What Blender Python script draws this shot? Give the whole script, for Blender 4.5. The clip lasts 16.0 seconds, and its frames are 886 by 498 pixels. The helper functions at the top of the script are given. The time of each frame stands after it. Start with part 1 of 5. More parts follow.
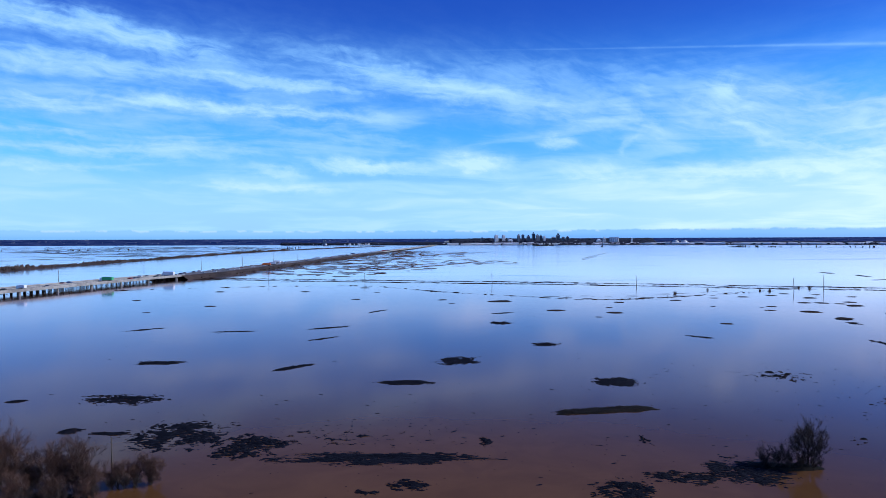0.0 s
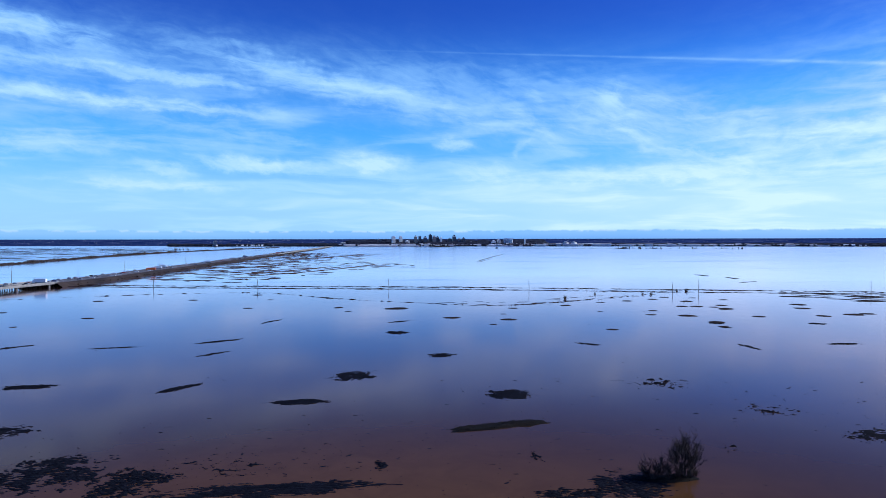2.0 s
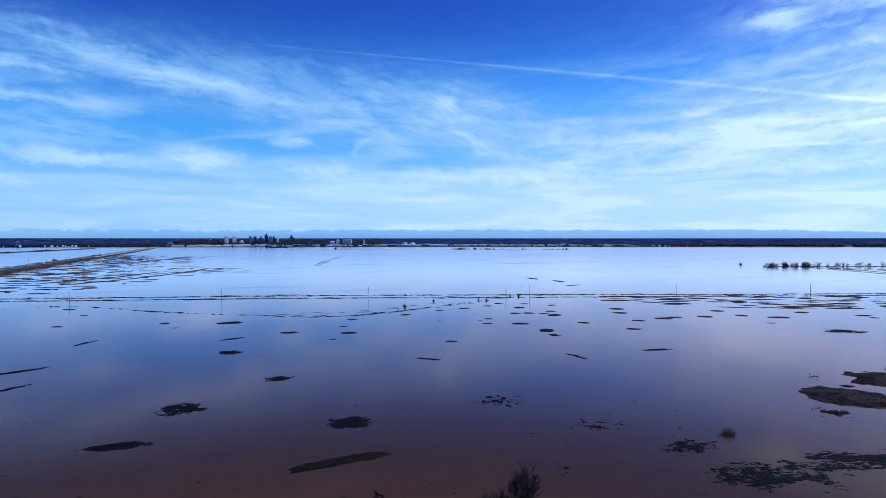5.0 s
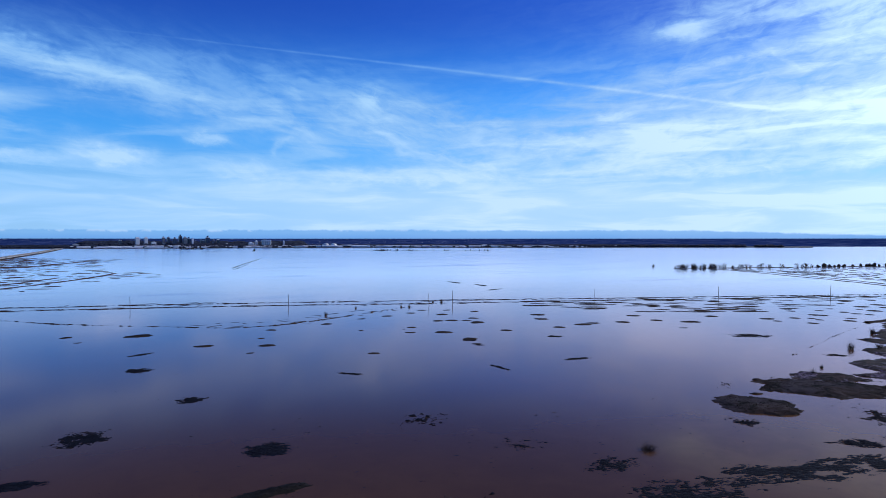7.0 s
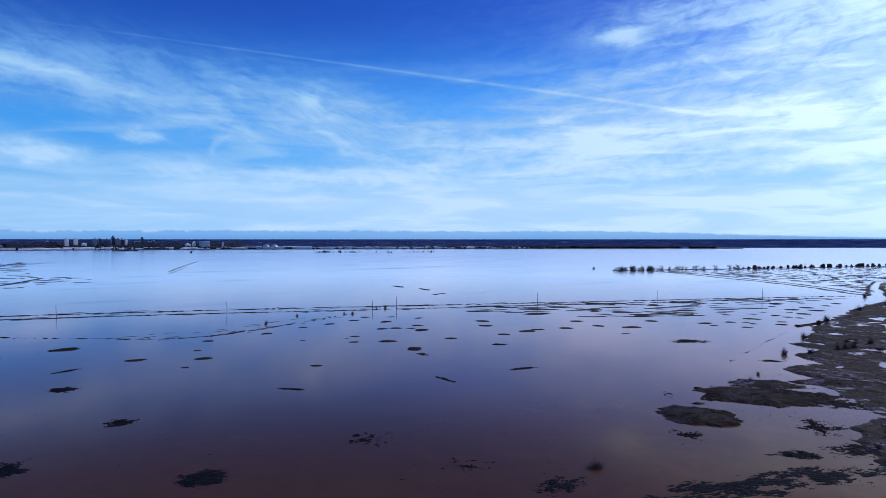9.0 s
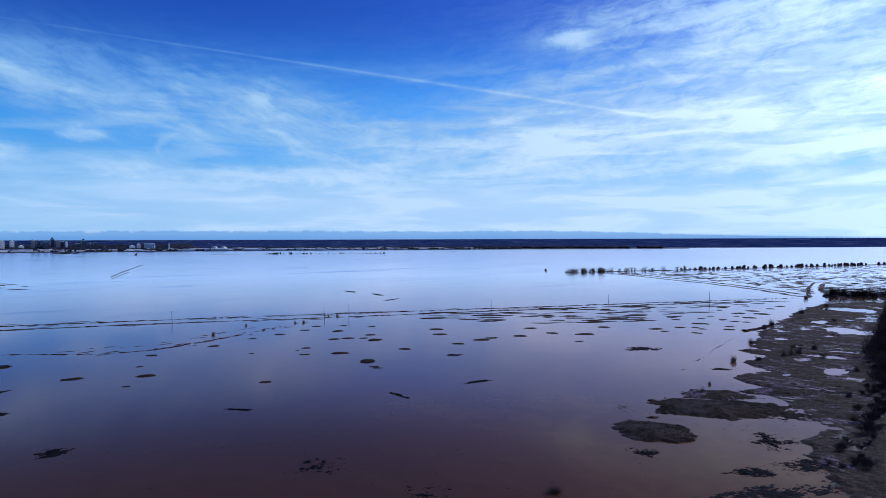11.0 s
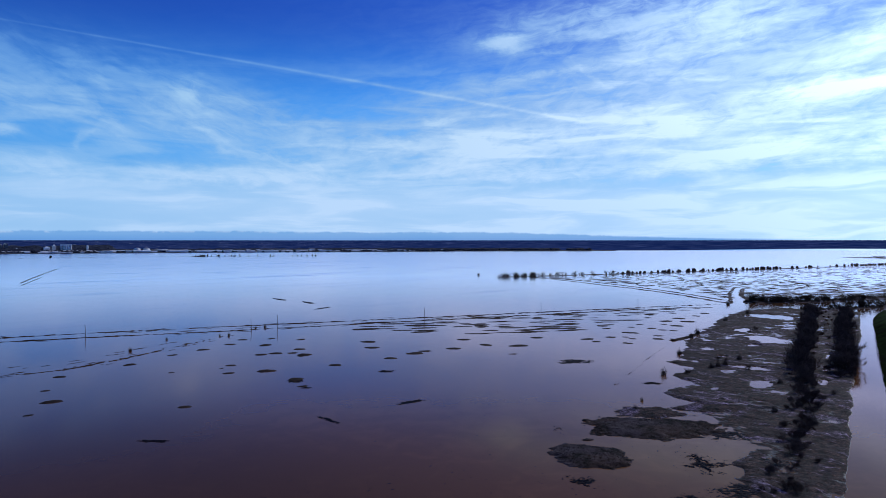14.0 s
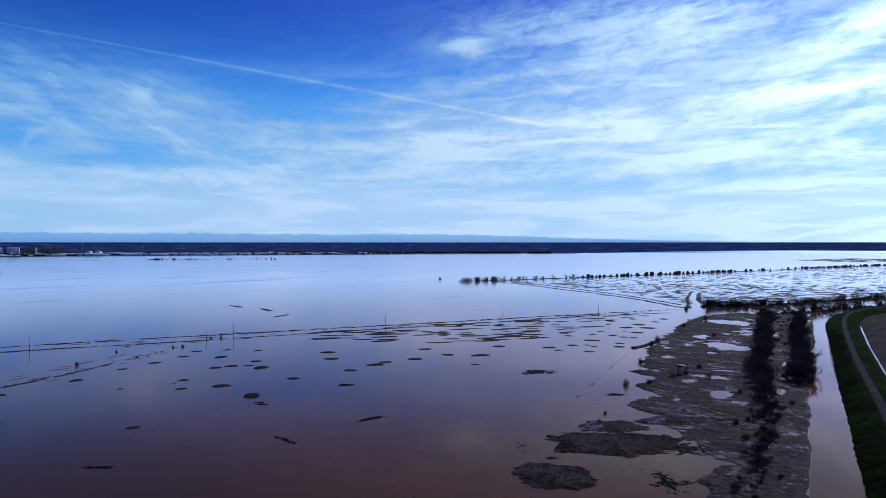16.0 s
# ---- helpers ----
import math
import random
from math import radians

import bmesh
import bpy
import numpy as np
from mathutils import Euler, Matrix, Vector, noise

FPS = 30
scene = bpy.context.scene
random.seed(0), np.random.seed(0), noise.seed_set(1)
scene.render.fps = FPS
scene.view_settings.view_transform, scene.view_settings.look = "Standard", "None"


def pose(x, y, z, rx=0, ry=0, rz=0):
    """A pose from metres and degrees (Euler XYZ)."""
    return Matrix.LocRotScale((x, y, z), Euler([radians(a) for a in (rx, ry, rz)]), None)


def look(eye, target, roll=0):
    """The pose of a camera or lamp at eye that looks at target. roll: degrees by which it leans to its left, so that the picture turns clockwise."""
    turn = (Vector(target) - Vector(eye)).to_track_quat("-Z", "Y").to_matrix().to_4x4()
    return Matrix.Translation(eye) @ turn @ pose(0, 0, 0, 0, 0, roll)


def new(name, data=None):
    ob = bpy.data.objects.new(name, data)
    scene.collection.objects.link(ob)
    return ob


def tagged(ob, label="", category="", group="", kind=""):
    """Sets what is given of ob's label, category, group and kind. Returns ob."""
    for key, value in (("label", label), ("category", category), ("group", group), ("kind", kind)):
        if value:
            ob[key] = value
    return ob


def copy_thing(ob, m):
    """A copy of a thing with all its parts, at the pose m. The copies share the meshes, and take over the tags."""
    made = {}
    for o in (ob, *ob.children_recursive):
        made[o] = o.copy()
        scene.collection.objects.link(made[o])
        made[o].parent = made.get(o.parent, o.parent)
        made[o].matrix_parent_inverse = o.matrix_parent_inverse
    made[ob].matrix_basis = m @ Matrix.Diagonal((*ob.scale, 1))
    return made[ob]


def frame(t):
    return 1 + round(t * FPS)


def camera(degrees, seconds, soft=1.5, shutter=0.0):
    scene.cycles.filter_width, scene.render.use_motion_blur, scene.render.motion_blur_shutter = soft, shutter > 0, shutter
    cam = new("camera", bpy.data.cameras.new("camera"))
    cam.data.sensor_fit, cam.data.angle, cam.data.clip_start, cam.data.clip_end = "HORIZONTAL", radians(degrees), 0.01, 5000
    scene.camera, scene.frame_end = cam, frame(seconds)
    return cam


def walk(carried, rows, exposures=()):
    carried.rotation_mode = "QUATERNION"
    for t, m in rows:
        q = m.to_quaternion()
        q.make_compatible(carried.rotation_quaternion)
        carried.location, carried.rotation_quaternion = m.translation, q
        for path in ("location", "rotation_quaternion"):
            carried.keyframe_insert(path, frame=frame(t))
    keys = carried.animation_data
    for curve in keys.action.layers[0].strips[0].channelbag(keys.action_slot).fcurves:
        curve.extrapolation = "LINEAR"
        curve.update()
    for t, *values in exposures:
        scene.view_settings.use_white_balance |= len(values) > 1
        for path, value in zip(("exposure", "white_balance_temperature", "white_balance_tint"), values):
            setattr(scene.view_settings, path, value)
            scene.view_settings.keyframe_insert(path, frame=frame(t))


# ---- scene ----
cam = camera(65.8, 16.0, 0.8)
PATH = [
    (0, (1.585, 0.628, 37.953), (1.626, 2.627, 37.925), -0.2),
    (0.5, (1.762, 0.873, 38.861), (1.858, 2.871, 38.835), -0.2),
    (1, (1.825, 0.838, 39.9), (2.004, 2.83, 39.873), -0.1),
    (1.5, (1.937, 0.944, 40.972), (2.197, 2.927, 40.945), -0.1),
    (2, (2.001, 1.249, 41.997), (2.34, 3.219, 41.97), -0.1),
    (2.5, (1.76, 1.319, 43.048), (2.176, 3.274, 43.02), -0.0),
    (3, (2.045, 1.953, 44.115), (2.539, 3.891, 44.087), -0.0),
    (3.5, (2.116, 2.88, 45.174), (2.69, 4.796, 45.145), -0.0),
    (4, (2.358, 3.592, 46.292), (3.005, 5.485, 46.263), 0.0),
    (4.5, (2.406, 4.332, 47.403), (3.123, 6.199, 47.374), 0.0),
    (7, (4.286, 9.343, 53.071), (5.276, 11.081, 53.043), -0.0),
    (7.5, (4.708, 10.422, 54.047), (5.711, 12.152, 54.019), -0.0),
    (8, (5.185, 11.506, 55.069), (6.201, 13.228, 55.042), 0.0),
    (8.5, (5.776, 12.644, 55.984), (6.852, 14.33, 55.957), 0.0),
    (9, (6.384, 13.906, 56.937), (7.514, 15.556, 56.911), 0.0),
    (11.5, (10.312, 19.9, 63.126), (11.576, 21.45, 63.1), -0.1),
    (12, (11.371, 21.024, 63.992), (12.661, 22.552, 63.967), -0.0),
    (12.5, (12.246, 22.047, 65.022), (13.561, 23.554, 64.998), -0.1),
    (13, (13.332, 23.338, 66.125), (14.672, 24.823, 66.101), -0.1),
    (13.5, (14.336, 24.535, 67.216), (15.701, 25.996, 67.193), -0.1),
    (14, (15.299, 25.503, 68.358), (16.687, 26.943, 68.335), -0.0),
    (14.5, (16.43, 26.518, 69.49), (17.84, 27.935, 69.468), -0.0),
    (15, (17.74, 27.682, 70.575), (19.171, 29.079, 70.555), -0.0),
    (15.5, (18.832, 28.862, 71.615), (20.281, 30.241, 71.596), 0.0),
    (16, (19.77, 30.21, 72.532), (21.237, 31.569, 72.515), 0.0),
]
walk(cam, [(t, look(eye, target, roll)) for t, eye, target, roll in PATH],
     [(0, 0.06, 5600, 13), (4, -0.10, 5600, 13), (8, -0.25, 5600, 13), (12, -0.37, 5600, 13), (16, -0.42, 5600, 13)])

# ---------------------------------------------------------------- world, sun
SUN_AZ, SUN_EL = 97.0, 33.0        # degrees clockwise from +y, and above the horizon
world = bpy.data.worlds.new("sky")
scene.world = world
world.use_nodes = True
WT = world.node_tree
WT.nodes.clear()


class Nodes:
    """Small arithmetic on node sockets."""

    def __init__(self, tree):
        self.t = tree

    def put(self, sock, value):
        if isinstance(value, bpy.types.NodeSocket):
            self.t.links.new(value, sock)
        else:
            sock.default_value = value

    def m(self, op, a, b=0.0, c=0.0, clamp=False):
        n = self.t.nodes.new("ShaderNodeMath")
        n.operation, n.use_clamp = op, clamp
        for k, v in enumerate((a, b, c)):
            self.put(n.inputs[k], v)
        return n.outputs[0]

    def ramp(self, x, lo, hi, a=0.0, b=1.0):
        n = self.t.nodes.new("ShaderNodeMapRange")
        n.interpolation_type = "SMOOTHSTEP"
        for k, v in enumerate((x, lo, hi, a, b)):
            self.put(n.inputs[k], v)
        return n.outputs[0]

    def vec(self, x, y, z):
        n = self.t.nodes.new("ShaderNodeCombineXYZ")
        for k, v in enumerate((x, y, z)):
            self.put(n.inputs[k], v)
        return n.outputs[0]

    def noise(self, v, scale, detail=4.0, rough=0.55, warp=0.0):
        n = self.t.nodes.new("ShaderNodeTexNoise")
        self.put(n.inputs["Vector"], v)
        n.inputs["Scale"].default_value, n.inputs["Detail"].default_value = scale, detail
        n.inputs["Roughness"].default_value, n.inputs["Distortion"].default_value = rough, warp
        return n.outputs[0]

    def mix(self, f, a, b, blend="MIX"):
        n = self.t.nodes.new("ShaderNodeMix")
        n.data_type, n.blend_type = "RGBA", blend
        self.put(n.inputs[0], f)
        for k, v in ((6, a), (7, b)):
            self.put(n.inputs[k], (*v, 1) if isinstance(v, tuple) else v)
        return n.outputs[2]


W = Nodes(WT)
coords = WT.nodes.new("ShaderNodeTexCoord")
split = WT.nodes.new("ShaderNodeSeparateXYZ")
WT.links.new(coords.outputs["Generated"], split.inputs[0])
AZ = W.m("MULTIPLY", W.m("ARCTAN2", split.outputs[0], split.outputs[1]), 57.2958)
SEL = W.m("MULTIPLY", W.m("ARCSINE", split.outputs[2]), 57.2958)
EL = W.m("ABSOLUTE", SEL)            # far water under the horizon mirrors the sky
sky = WT.nodes.new("ShaderNodeTexSky")
sky.sky_type, sky.sun_disc = "NISHITA", False
sky.sun_elevation, sky.sun_rotation = radians(SUN_EL), radians(SUN_AZ)
sky.air_density, sky.dust_density, sky.ozone_density, sky.altitude = 1.0, 0.6, 3.0, 30
mirror = WT.nodes.new("ShaderNodeCombineXYZ")
WT.links.new(split.outputs[0], mirror.inputs[0])
WT.links.new(split.outputs[1], mirror.inputs[1])
WT.links.new(W.m("MAXIMUM", W.m("ABSOLUTE", split.outputs[2]), 0.02), mirror.inputs[2])
WT.links.new(mirror.outputs[0], sky.inputs[0])

# high thin cloud: combed streaks that sink to the right on one side, a bright bank on the other
wv = W.vec(W.m("MULTIPLY", AZ, 0.05), W.m("MULTIPLY", EL, 0.12), 0.0)
bend = W.m("MULTIPLY", W.m("SUBTRACT", W.noise(wv, 1.6, 3), 0.5), 1.8)
curl = W.m("SUBTRACT", W.noise(W.vec(AZ, W.m("MULTIPLY", EL, 1.6), 3.0), 0.30, 4, 0.55), 0.5)
ruff = W.m("SUBTRACT", W.noise(W.vec(AZ, W.m("MULTIPLY", EL, 1.8), 8.0), 0.55, 6, 0.6), 0.5)
AZT = W.m("MULTIPLY_ADD", curl, 4.0, AZ)
ELT = W.m("ADD", W.m("MULTIPLY_ADD", bend, 0.22, EL), W.m("MULTIPLY_ADD", ruff, 1.5, W.m("MULTIPLY", curl, 0.7)))


def combed(tilt, seed, long=1.0):
    """Fine fibres of ice cloud drawn out along one direction, in degrees from the level."""
    c, s = math.cos(radians(tilt)), math.sin(radians(tilt))
    u = W.m("MULTIPLY_ADD", AZ, c, W.m("MULTIPLY", EL, s))
    v = W.m("ADD", W.m("MULTIPLY_ADD", AZ, -s, W.m("MULTIPLY", EL, c)), W.m("MULTIPLY_ADD", curl, 1.1, W.m("MULTIPLY", bend, 0.25)))
    broad = W.noise(W.vec(W.m("MULTIPLY", u, 0.10 / long), W.m("MULTIPLY", v, 0.75), seed), 1.0, 5, 0.55, 0.5)
    thin = W.noise(W.vec(W.m("MULTIPLY", u, 0.30 / long), W.m("MULTIPLY", v, 2.6), seed + 4), 1.0, 5, 0.6, 0.3)
    clot = W.noise(W.vec(W.m("MULTIPLY", u, 0.42), W.m("MULTIPLY", v, 0.9), seed + 9), 1.0, 6, 0.6, 0.8)
    return W.ramp(W.m("ADD", W.m("MULTIPLY", broad, 0.42), W.m("MULTIPLY_ADD", thin, 0.20, W.m("MULTIPLY", clot, 0.38))), 0.30, 0.70)


LEFT, MID, RIGHT = combed(-6, 2.0, 1.3), combed(-20, 21.0), combed(7, 40.0)
fine = W.noise(W.vec(W.m("MULTIPLY", AZ, 0.10), W.m("MULTIPLY", W.m("ADD", EL, bend), 0.75), 2.0), 1.0, 5, 0.52, 0.5)
puff = W.noise(W.vec(W.m("MULTIPLY", AZ, 0.3), W.m("MULTIPLY", EL, 0.6), 5.0), 1.3, 6, 0.55, 1.0)
cover = 0.0


def cloud(az, el, long, thick, tilt, amount, body, fibre):
    """One streak of cloud at an azimuth and a height above the horizon, in degrees; body: how solid it is between its fibres."""
    global cover
    c, s = math.cos(radians(tilt)), math.sin(radians(tilt))
    da, de = W.m("SUBTRACT", AZT, az), W.m("SUBTRACT", ELT, el)
    u = W.m("MULTIPLY_ADD", da, c / long, W.m("MULTIPLY", de, s / long))
    v = W.m("MULTIPLY_ADD", da, -s / thick, W.m("MULTIPLY", de, c / thick))
    d = W.m("ADD", W.m("MULTIPLY", u, u), W.m("MULTIPLY", v, v))
    core = W.m("POWER", 2.718, W.m("MULTIPLY", d, -0.85))
    halo = W.m("POWER", core, 0.32)
    g = W.ramp(W.m("MULTIPLY", core, W.m("MULTIPLY_ADD", fibre, 1.5 * (1.0 - body), body)), 0.0, 1.12)
    g = W.m("MULTIPLY", W.m("MULTIPLY_ADD", W.m("MULTIPLY", halo, W.m("MULTIPLY_ADD", fibre, 0.7, 0.3)), 0.15, W.m("MULTIPLY", g, 0.85)), amount)
    cover = W.m("ADD", cover, W.m("MULTIPLY", g, W.m("SUBTRACT", 1.0, cover)))


cloud(-24.5, 15.3, 9.7, 1.05, -7, 0.8, 0.35, LEFT)
cloud(-30.3, 15.4, 4.1, 0.53, 0, 0.35, 0.3, LEFT)
cloud(-28.5, 12.8, 7.0, 0.87, -2, 0.6, 0.3, LEFT)
cloud(-14.2, 12.6, 10.4, 0.48, -3, 0.7, 0.35, LEFT)
cloud(0.0, 12.6, 10.7, 1.26, -12, 0.68, 0.3, LEFT)
cloud(9.4, 10.6, 7.4, 0.98, -14, 0.34, 0.3, LEFT)
cloud(-16.4, 10.4, 9.8, 0.52, -2, 0.85, 0.4, LEFT)
cloud(-28.9, 9.9, 5.3, 0.56, 1, 0.65, 0.35, LEFT)
cloud(-9.3, 10.3, 6.8, 0.54, -4, 0.4, 0.3, LEFT)
cloud(-28.6, 7.9, 5.3, 0.32, -1, 0.45, 0.35, LEFT)
cloud(-24.5, 6.9, 12.6, 0.63, 1, 0.55, 0.3, LEFT)
cloud(-28.9, 5.4, 6.4, 0.36, 1, 0.5, 0.3, LEFT)
cloud(-6.5, 8.5, 9.2, 0.64, -6, 0.25, 0.2, LEFT)
cloud(-12.4, 5.4, 2.4, 0.41, -11, 0.65, 0.5, LEFT)
cloud(-5.1, 6.1, 5.3, 0.56, -2, 0.95, 0.6, MID)
cloud(3.8, 6.4, 3.1, 0.74, -6, 0.95, 0.6, MID)
cloud(-13.3, 4.3, 7.0, 0.36, -1, 0.5, 0.4, LEFT)
cloud(10.6, 7.9, 1.6, 0.46, -5, 0.72, 0.6, MID)
cloud(17.2, 11.6, 0.7, 0.71, 27, 0.38, 0.5, MID)
cloud(16.9, 9.5, 3.6, 0.64, -34, 0.38, 0.4, MID)
cloud(16.4, 7.6, 1.0, 0.36, 45, 0.36, 0.5, MID)
cloud(23.2, 11.4, 1.4, 0.93, 60, 0.42, 0.4, MID)
cloud(24.6, 9.8, 4.6, 1.53, -29, 0.41, 0.3, MID)
cloud(26.0, 7.8, 4.9, 0.48, -29, 0.42, 0.4, MID)
cloud(31.0, 6.4, 4.0, 0.36, -13, 0.51, 0.4, MID)
cloud(26.9, 5.3, 8.4, 0.67, 1, 0.51, 0.45, MID)
cloud(13.5, 5.6, 3.2, 0.64, -6, 0.59, 0.5, MID)
cloud(28.8, 9.7, 4.6, 1.02, -21, 0.3, 0.3, MID)
cloud(49.2, 16.1, 2.1, 0.74, -1, 0.62, 0.6, RIGHT)
cloud(40.2, 8.1, 3.2, 0.54, -4, 0.75, 0.5, RIGHT)
cloud(43.4, 9.7, 1.5, 0.36, 2, 0.5, 0.5, RIGHT)
cloud(54.6, 13.7, 7.2, 0.29, 6, 0.32, 0.4, RIGHT)
cloud(56.5, 12.9, 1.8, 0.22, -36, 0.2, 0.4, RIGHT)
cloud(27.6, 5.3, 11.2, 0.65, 2, 0.26, 0.45, RIGHT)
cloud(34.2, 7.9, 5.2, 1.38, -20, 0.35, 0.3, RIGHT)
cloud(48.4, 7.9, 13.0, 1.30, 4, 0.8, 0.45, RIGHT)
cloud(59.5, 17.2, 10.7, 2.11, 1, 0.48, 0.35, RIGHT)
cloud(65.2, 15.6, 6.6, 2.14, 15, 0.45, 0.35, RIGHT)
cloud(78.7, 15.1, 4.9, 1.40, 18, 0.85, 0.5, RIGHT)
cloud(74.8, 11.0, 9.9, 1.06, 4, 0.85, 0.4, RIGHT)
cloud(67.8, 9.4, 9.8, 0.95, 3, 0.7, 0.4, RIGHT)
cloud(74.1, 6.9, 12.3, 1.08, -1, 0.8, 0.5, RIGHT)
cloud(55.0, 5.9, 15.0, 1.02, 1, 0.55, 0.45, RIGHT)
cloud(26.7, 5.5, 9.5, 0.61, 3, 0.26, 0.45, RIGHT)
cloud(-22.5, 10.2, 17.8, 4.61, -1, 0.22, 0.5, LEFT)
cloud(11.3, 10.7, 13.6, 2.67, -11, 0.17, 0.4, MID)
cloud(21.1, 10.6, 18.6, 2.71, -10, 0.27, 0.4, MID)
cloud(50.6, 9.8, 16.9, 3.85, 1, 0.36, 0.5, RIGHT)
cloud(68.2, 13.0, 16.9, 4.62, 2, 0.44, 0.55, RIGHT)
cloud(64.0, 8.1, 20.1, 2.66, 1, 0.4, 0.6, RIGHT)
# three unseen banks, added for the light they give the scene and water
cloud(108, 20, 22, 11, 0, 0.8, 0.6, RIGHT)
cloud(88, 26, 20, 8, 0, 0.75, 0.6, RIGHT)
cloud(-60, 14, 18, 9, 0, 0.5, 0.35, LEFT)
# the old vapour trail
trail_el = W.m("MULTIPLY_ADD", AZ, 0.01306, 15.33)
trail_el = W.m("SUBTRACT", trail_el, W.m("MULTIPLY", W.m("MULTIPLY", AZ, AZ), 0.00207))
off = W.m("DIVIDE", W.m("SUBTRACT", EL, trail_el), W.ramp(AZ, 0, 55, 0.05, 0.15))
line = W.m("POWER", 2.718, W.m("MULTIPLY", W.m("MULTIPLY", off, off), -1.0))
line = W.m("MULTIPLY", line, W.m("MULTIPLY", W.ramp(AZ, -6, 12), W.ramp(AZ, 54, 57, 1, 0)))
cover = W.m("ADD", cover, W.m("MULTIPLY", line, W.m("MULTIPLY", W.m("MULTIPLY_ADD", puff, 0.7, 0.0), W.ramp(AZ, 0, 52, 0.12, 0.68))))
# thin veil in streaks through the middle heights
veil = W.m("MULTIPLY", W.ramp(EL, 17.0, 9.0), W.ramp(fine, 0.40, 0.66))
veil = W.m("MULTIPLY", veil, W.ramp(AZ, 35, 75, 0.26, 0.40))
cover = W.m("ADD", cover, veil)
# whitish air low down
low = W.m("MULTIPLY", W.ramp(EL, 6.4, 2.8), W.m("MULTIPLY_ADD", fine, 0.5, 0.65), clamp=True)
cover = W.m("ADD", cover, W.m("MULTIPLY", low, W.ramp(AZ, -15, 30, 0.46, 0.80)), clamp=True)

tone = W.mix(W.ramp(EL, 1.0, 10.0), (0.80, 1.14, 1.62), (0.34, 1.08, 1.75))
tone = W.mix(W.ramp(EL, 8.0, 19.0), tone, (0.17, 0.39, 1.16))
blue = W.mix(1.0, sky.outputs[0], tone, "MULTIPLY")
near_sun = WT.nodes.new("ShaderNodeVectorMath")
near_sun.operation = "DOT_PRODUCT"
WT.links.new(mirror.outputs[0], near_sun.inputs[0])
near_sun.inputs[1].default_value = (math.sin(radians(SUN_AZ)) * math.cos(radians(SUN_EL)), math.cos(radians(SUN_AZ)) * math.cos(radians(SUN_EL)), math.sin(radians(SUN_EL)))
glow = W.m("POWER", W.m("MAXIMUM", near_sun.outputs["Value"], 0.0), 8.0)
glow = W.m("MULTIPLY_ADD", glow, 2.2, 1.0)
white = W.mix(1.0, W.mix(W.ramp(EL, 2.0, 13.0), W.mix(W.ramp(AZ, -18, 35), (6.3, 8.5, 10.4), (7.5, 9.4, 11.0)), W.mix(W.ramp(AZ, 20, 60), (5.8, 8.4, 9.9), (8.4, 10.0, 10.6))), W.vec(glow, glow, glow), "MULTIPLY")
# thin ice cloud scatters azure before it turns white
azure = W.mix(W.ramp(EL, 4.0, 12.0), (2.6, 6.0, 9.4), (1.0, 3.6, 8.2))
thin = W.mix(W.ramp(cover, 0.0, 0.60, 0.0, 0.9), blue, azure)
heaven = W.mix(W.m("MULTIPLY", W.m("POWER", cover, 1.3), W.ramp(AZ, 15, 50, 0.88, 0.98)), thin, white)
# far range of mountains with snow, and the flat wooded land in front of it, painted in haze blues
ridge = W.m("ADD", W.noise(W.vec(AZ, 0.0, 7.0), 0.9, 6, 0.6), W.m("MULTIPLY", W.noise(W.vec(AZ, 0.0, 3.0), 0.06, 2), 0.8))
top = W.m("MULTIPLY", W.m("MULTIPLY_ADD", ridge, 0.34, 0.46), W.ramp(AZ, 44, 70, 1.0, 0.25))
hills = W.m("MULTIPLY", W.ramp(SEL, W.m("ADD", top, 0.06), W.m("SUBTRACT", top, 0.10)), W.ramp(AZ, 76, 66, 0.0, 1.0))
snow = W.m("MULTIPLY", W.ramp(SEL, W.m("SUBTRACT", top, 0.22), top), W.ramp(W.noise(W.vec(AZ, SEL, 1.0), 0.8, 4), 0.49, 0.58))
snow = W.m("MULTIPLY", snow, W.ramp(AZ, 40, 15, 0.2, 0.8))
hazed_range = W.mix(snow, W.mix(W.ramp(SEL, 0.05, 0.6), W.mix(W.ramp(AZ, -15, 8), (2.0, 4.5, 7.8), (1.4, 3.6, 7.6)), W.mix(W.ramp(AZ, -15, 8), (3.0, 5.6, 8.3), (2.2, 4.7, 8.2))), (6.6, 8.0, 9.4))
heaven = W.mix(W.m("MULTIPLY", hills, 0.8), heaven, hazed_range)
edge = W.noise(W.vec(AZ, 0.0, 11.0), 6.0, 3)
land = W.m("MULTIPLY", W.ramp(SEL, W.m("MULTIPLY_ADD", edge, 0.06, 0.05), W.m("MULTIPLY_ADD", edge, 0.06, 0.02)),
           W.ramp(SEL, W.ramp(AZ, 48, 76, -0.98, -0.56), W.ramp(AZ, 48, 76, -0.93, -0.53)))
# dark land with the blue of the hazy air painted over it
hazed_soil = W.mix(W.ramp(W.noise(W.vec(W.m("MULTIPLY", AZ, 0.22), W.m("MULTIPLY", SEL, 9.0), 0.0), 3.0, 5, 0.65), 0.42, 0.74),
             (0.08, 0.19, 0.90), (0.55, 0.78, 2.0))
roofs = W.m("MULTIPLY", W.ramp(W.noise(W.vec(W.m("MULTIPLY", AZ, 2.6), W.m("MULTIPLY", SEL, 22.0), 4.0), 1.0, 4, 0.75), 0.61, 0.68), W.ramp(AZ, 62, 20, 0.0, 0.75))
hazed_soil = W.mix(roofs, hazed_soil, (4.2, 4.8, 5.6))
heaven = W.mix(land, heaven, hazed_soil)
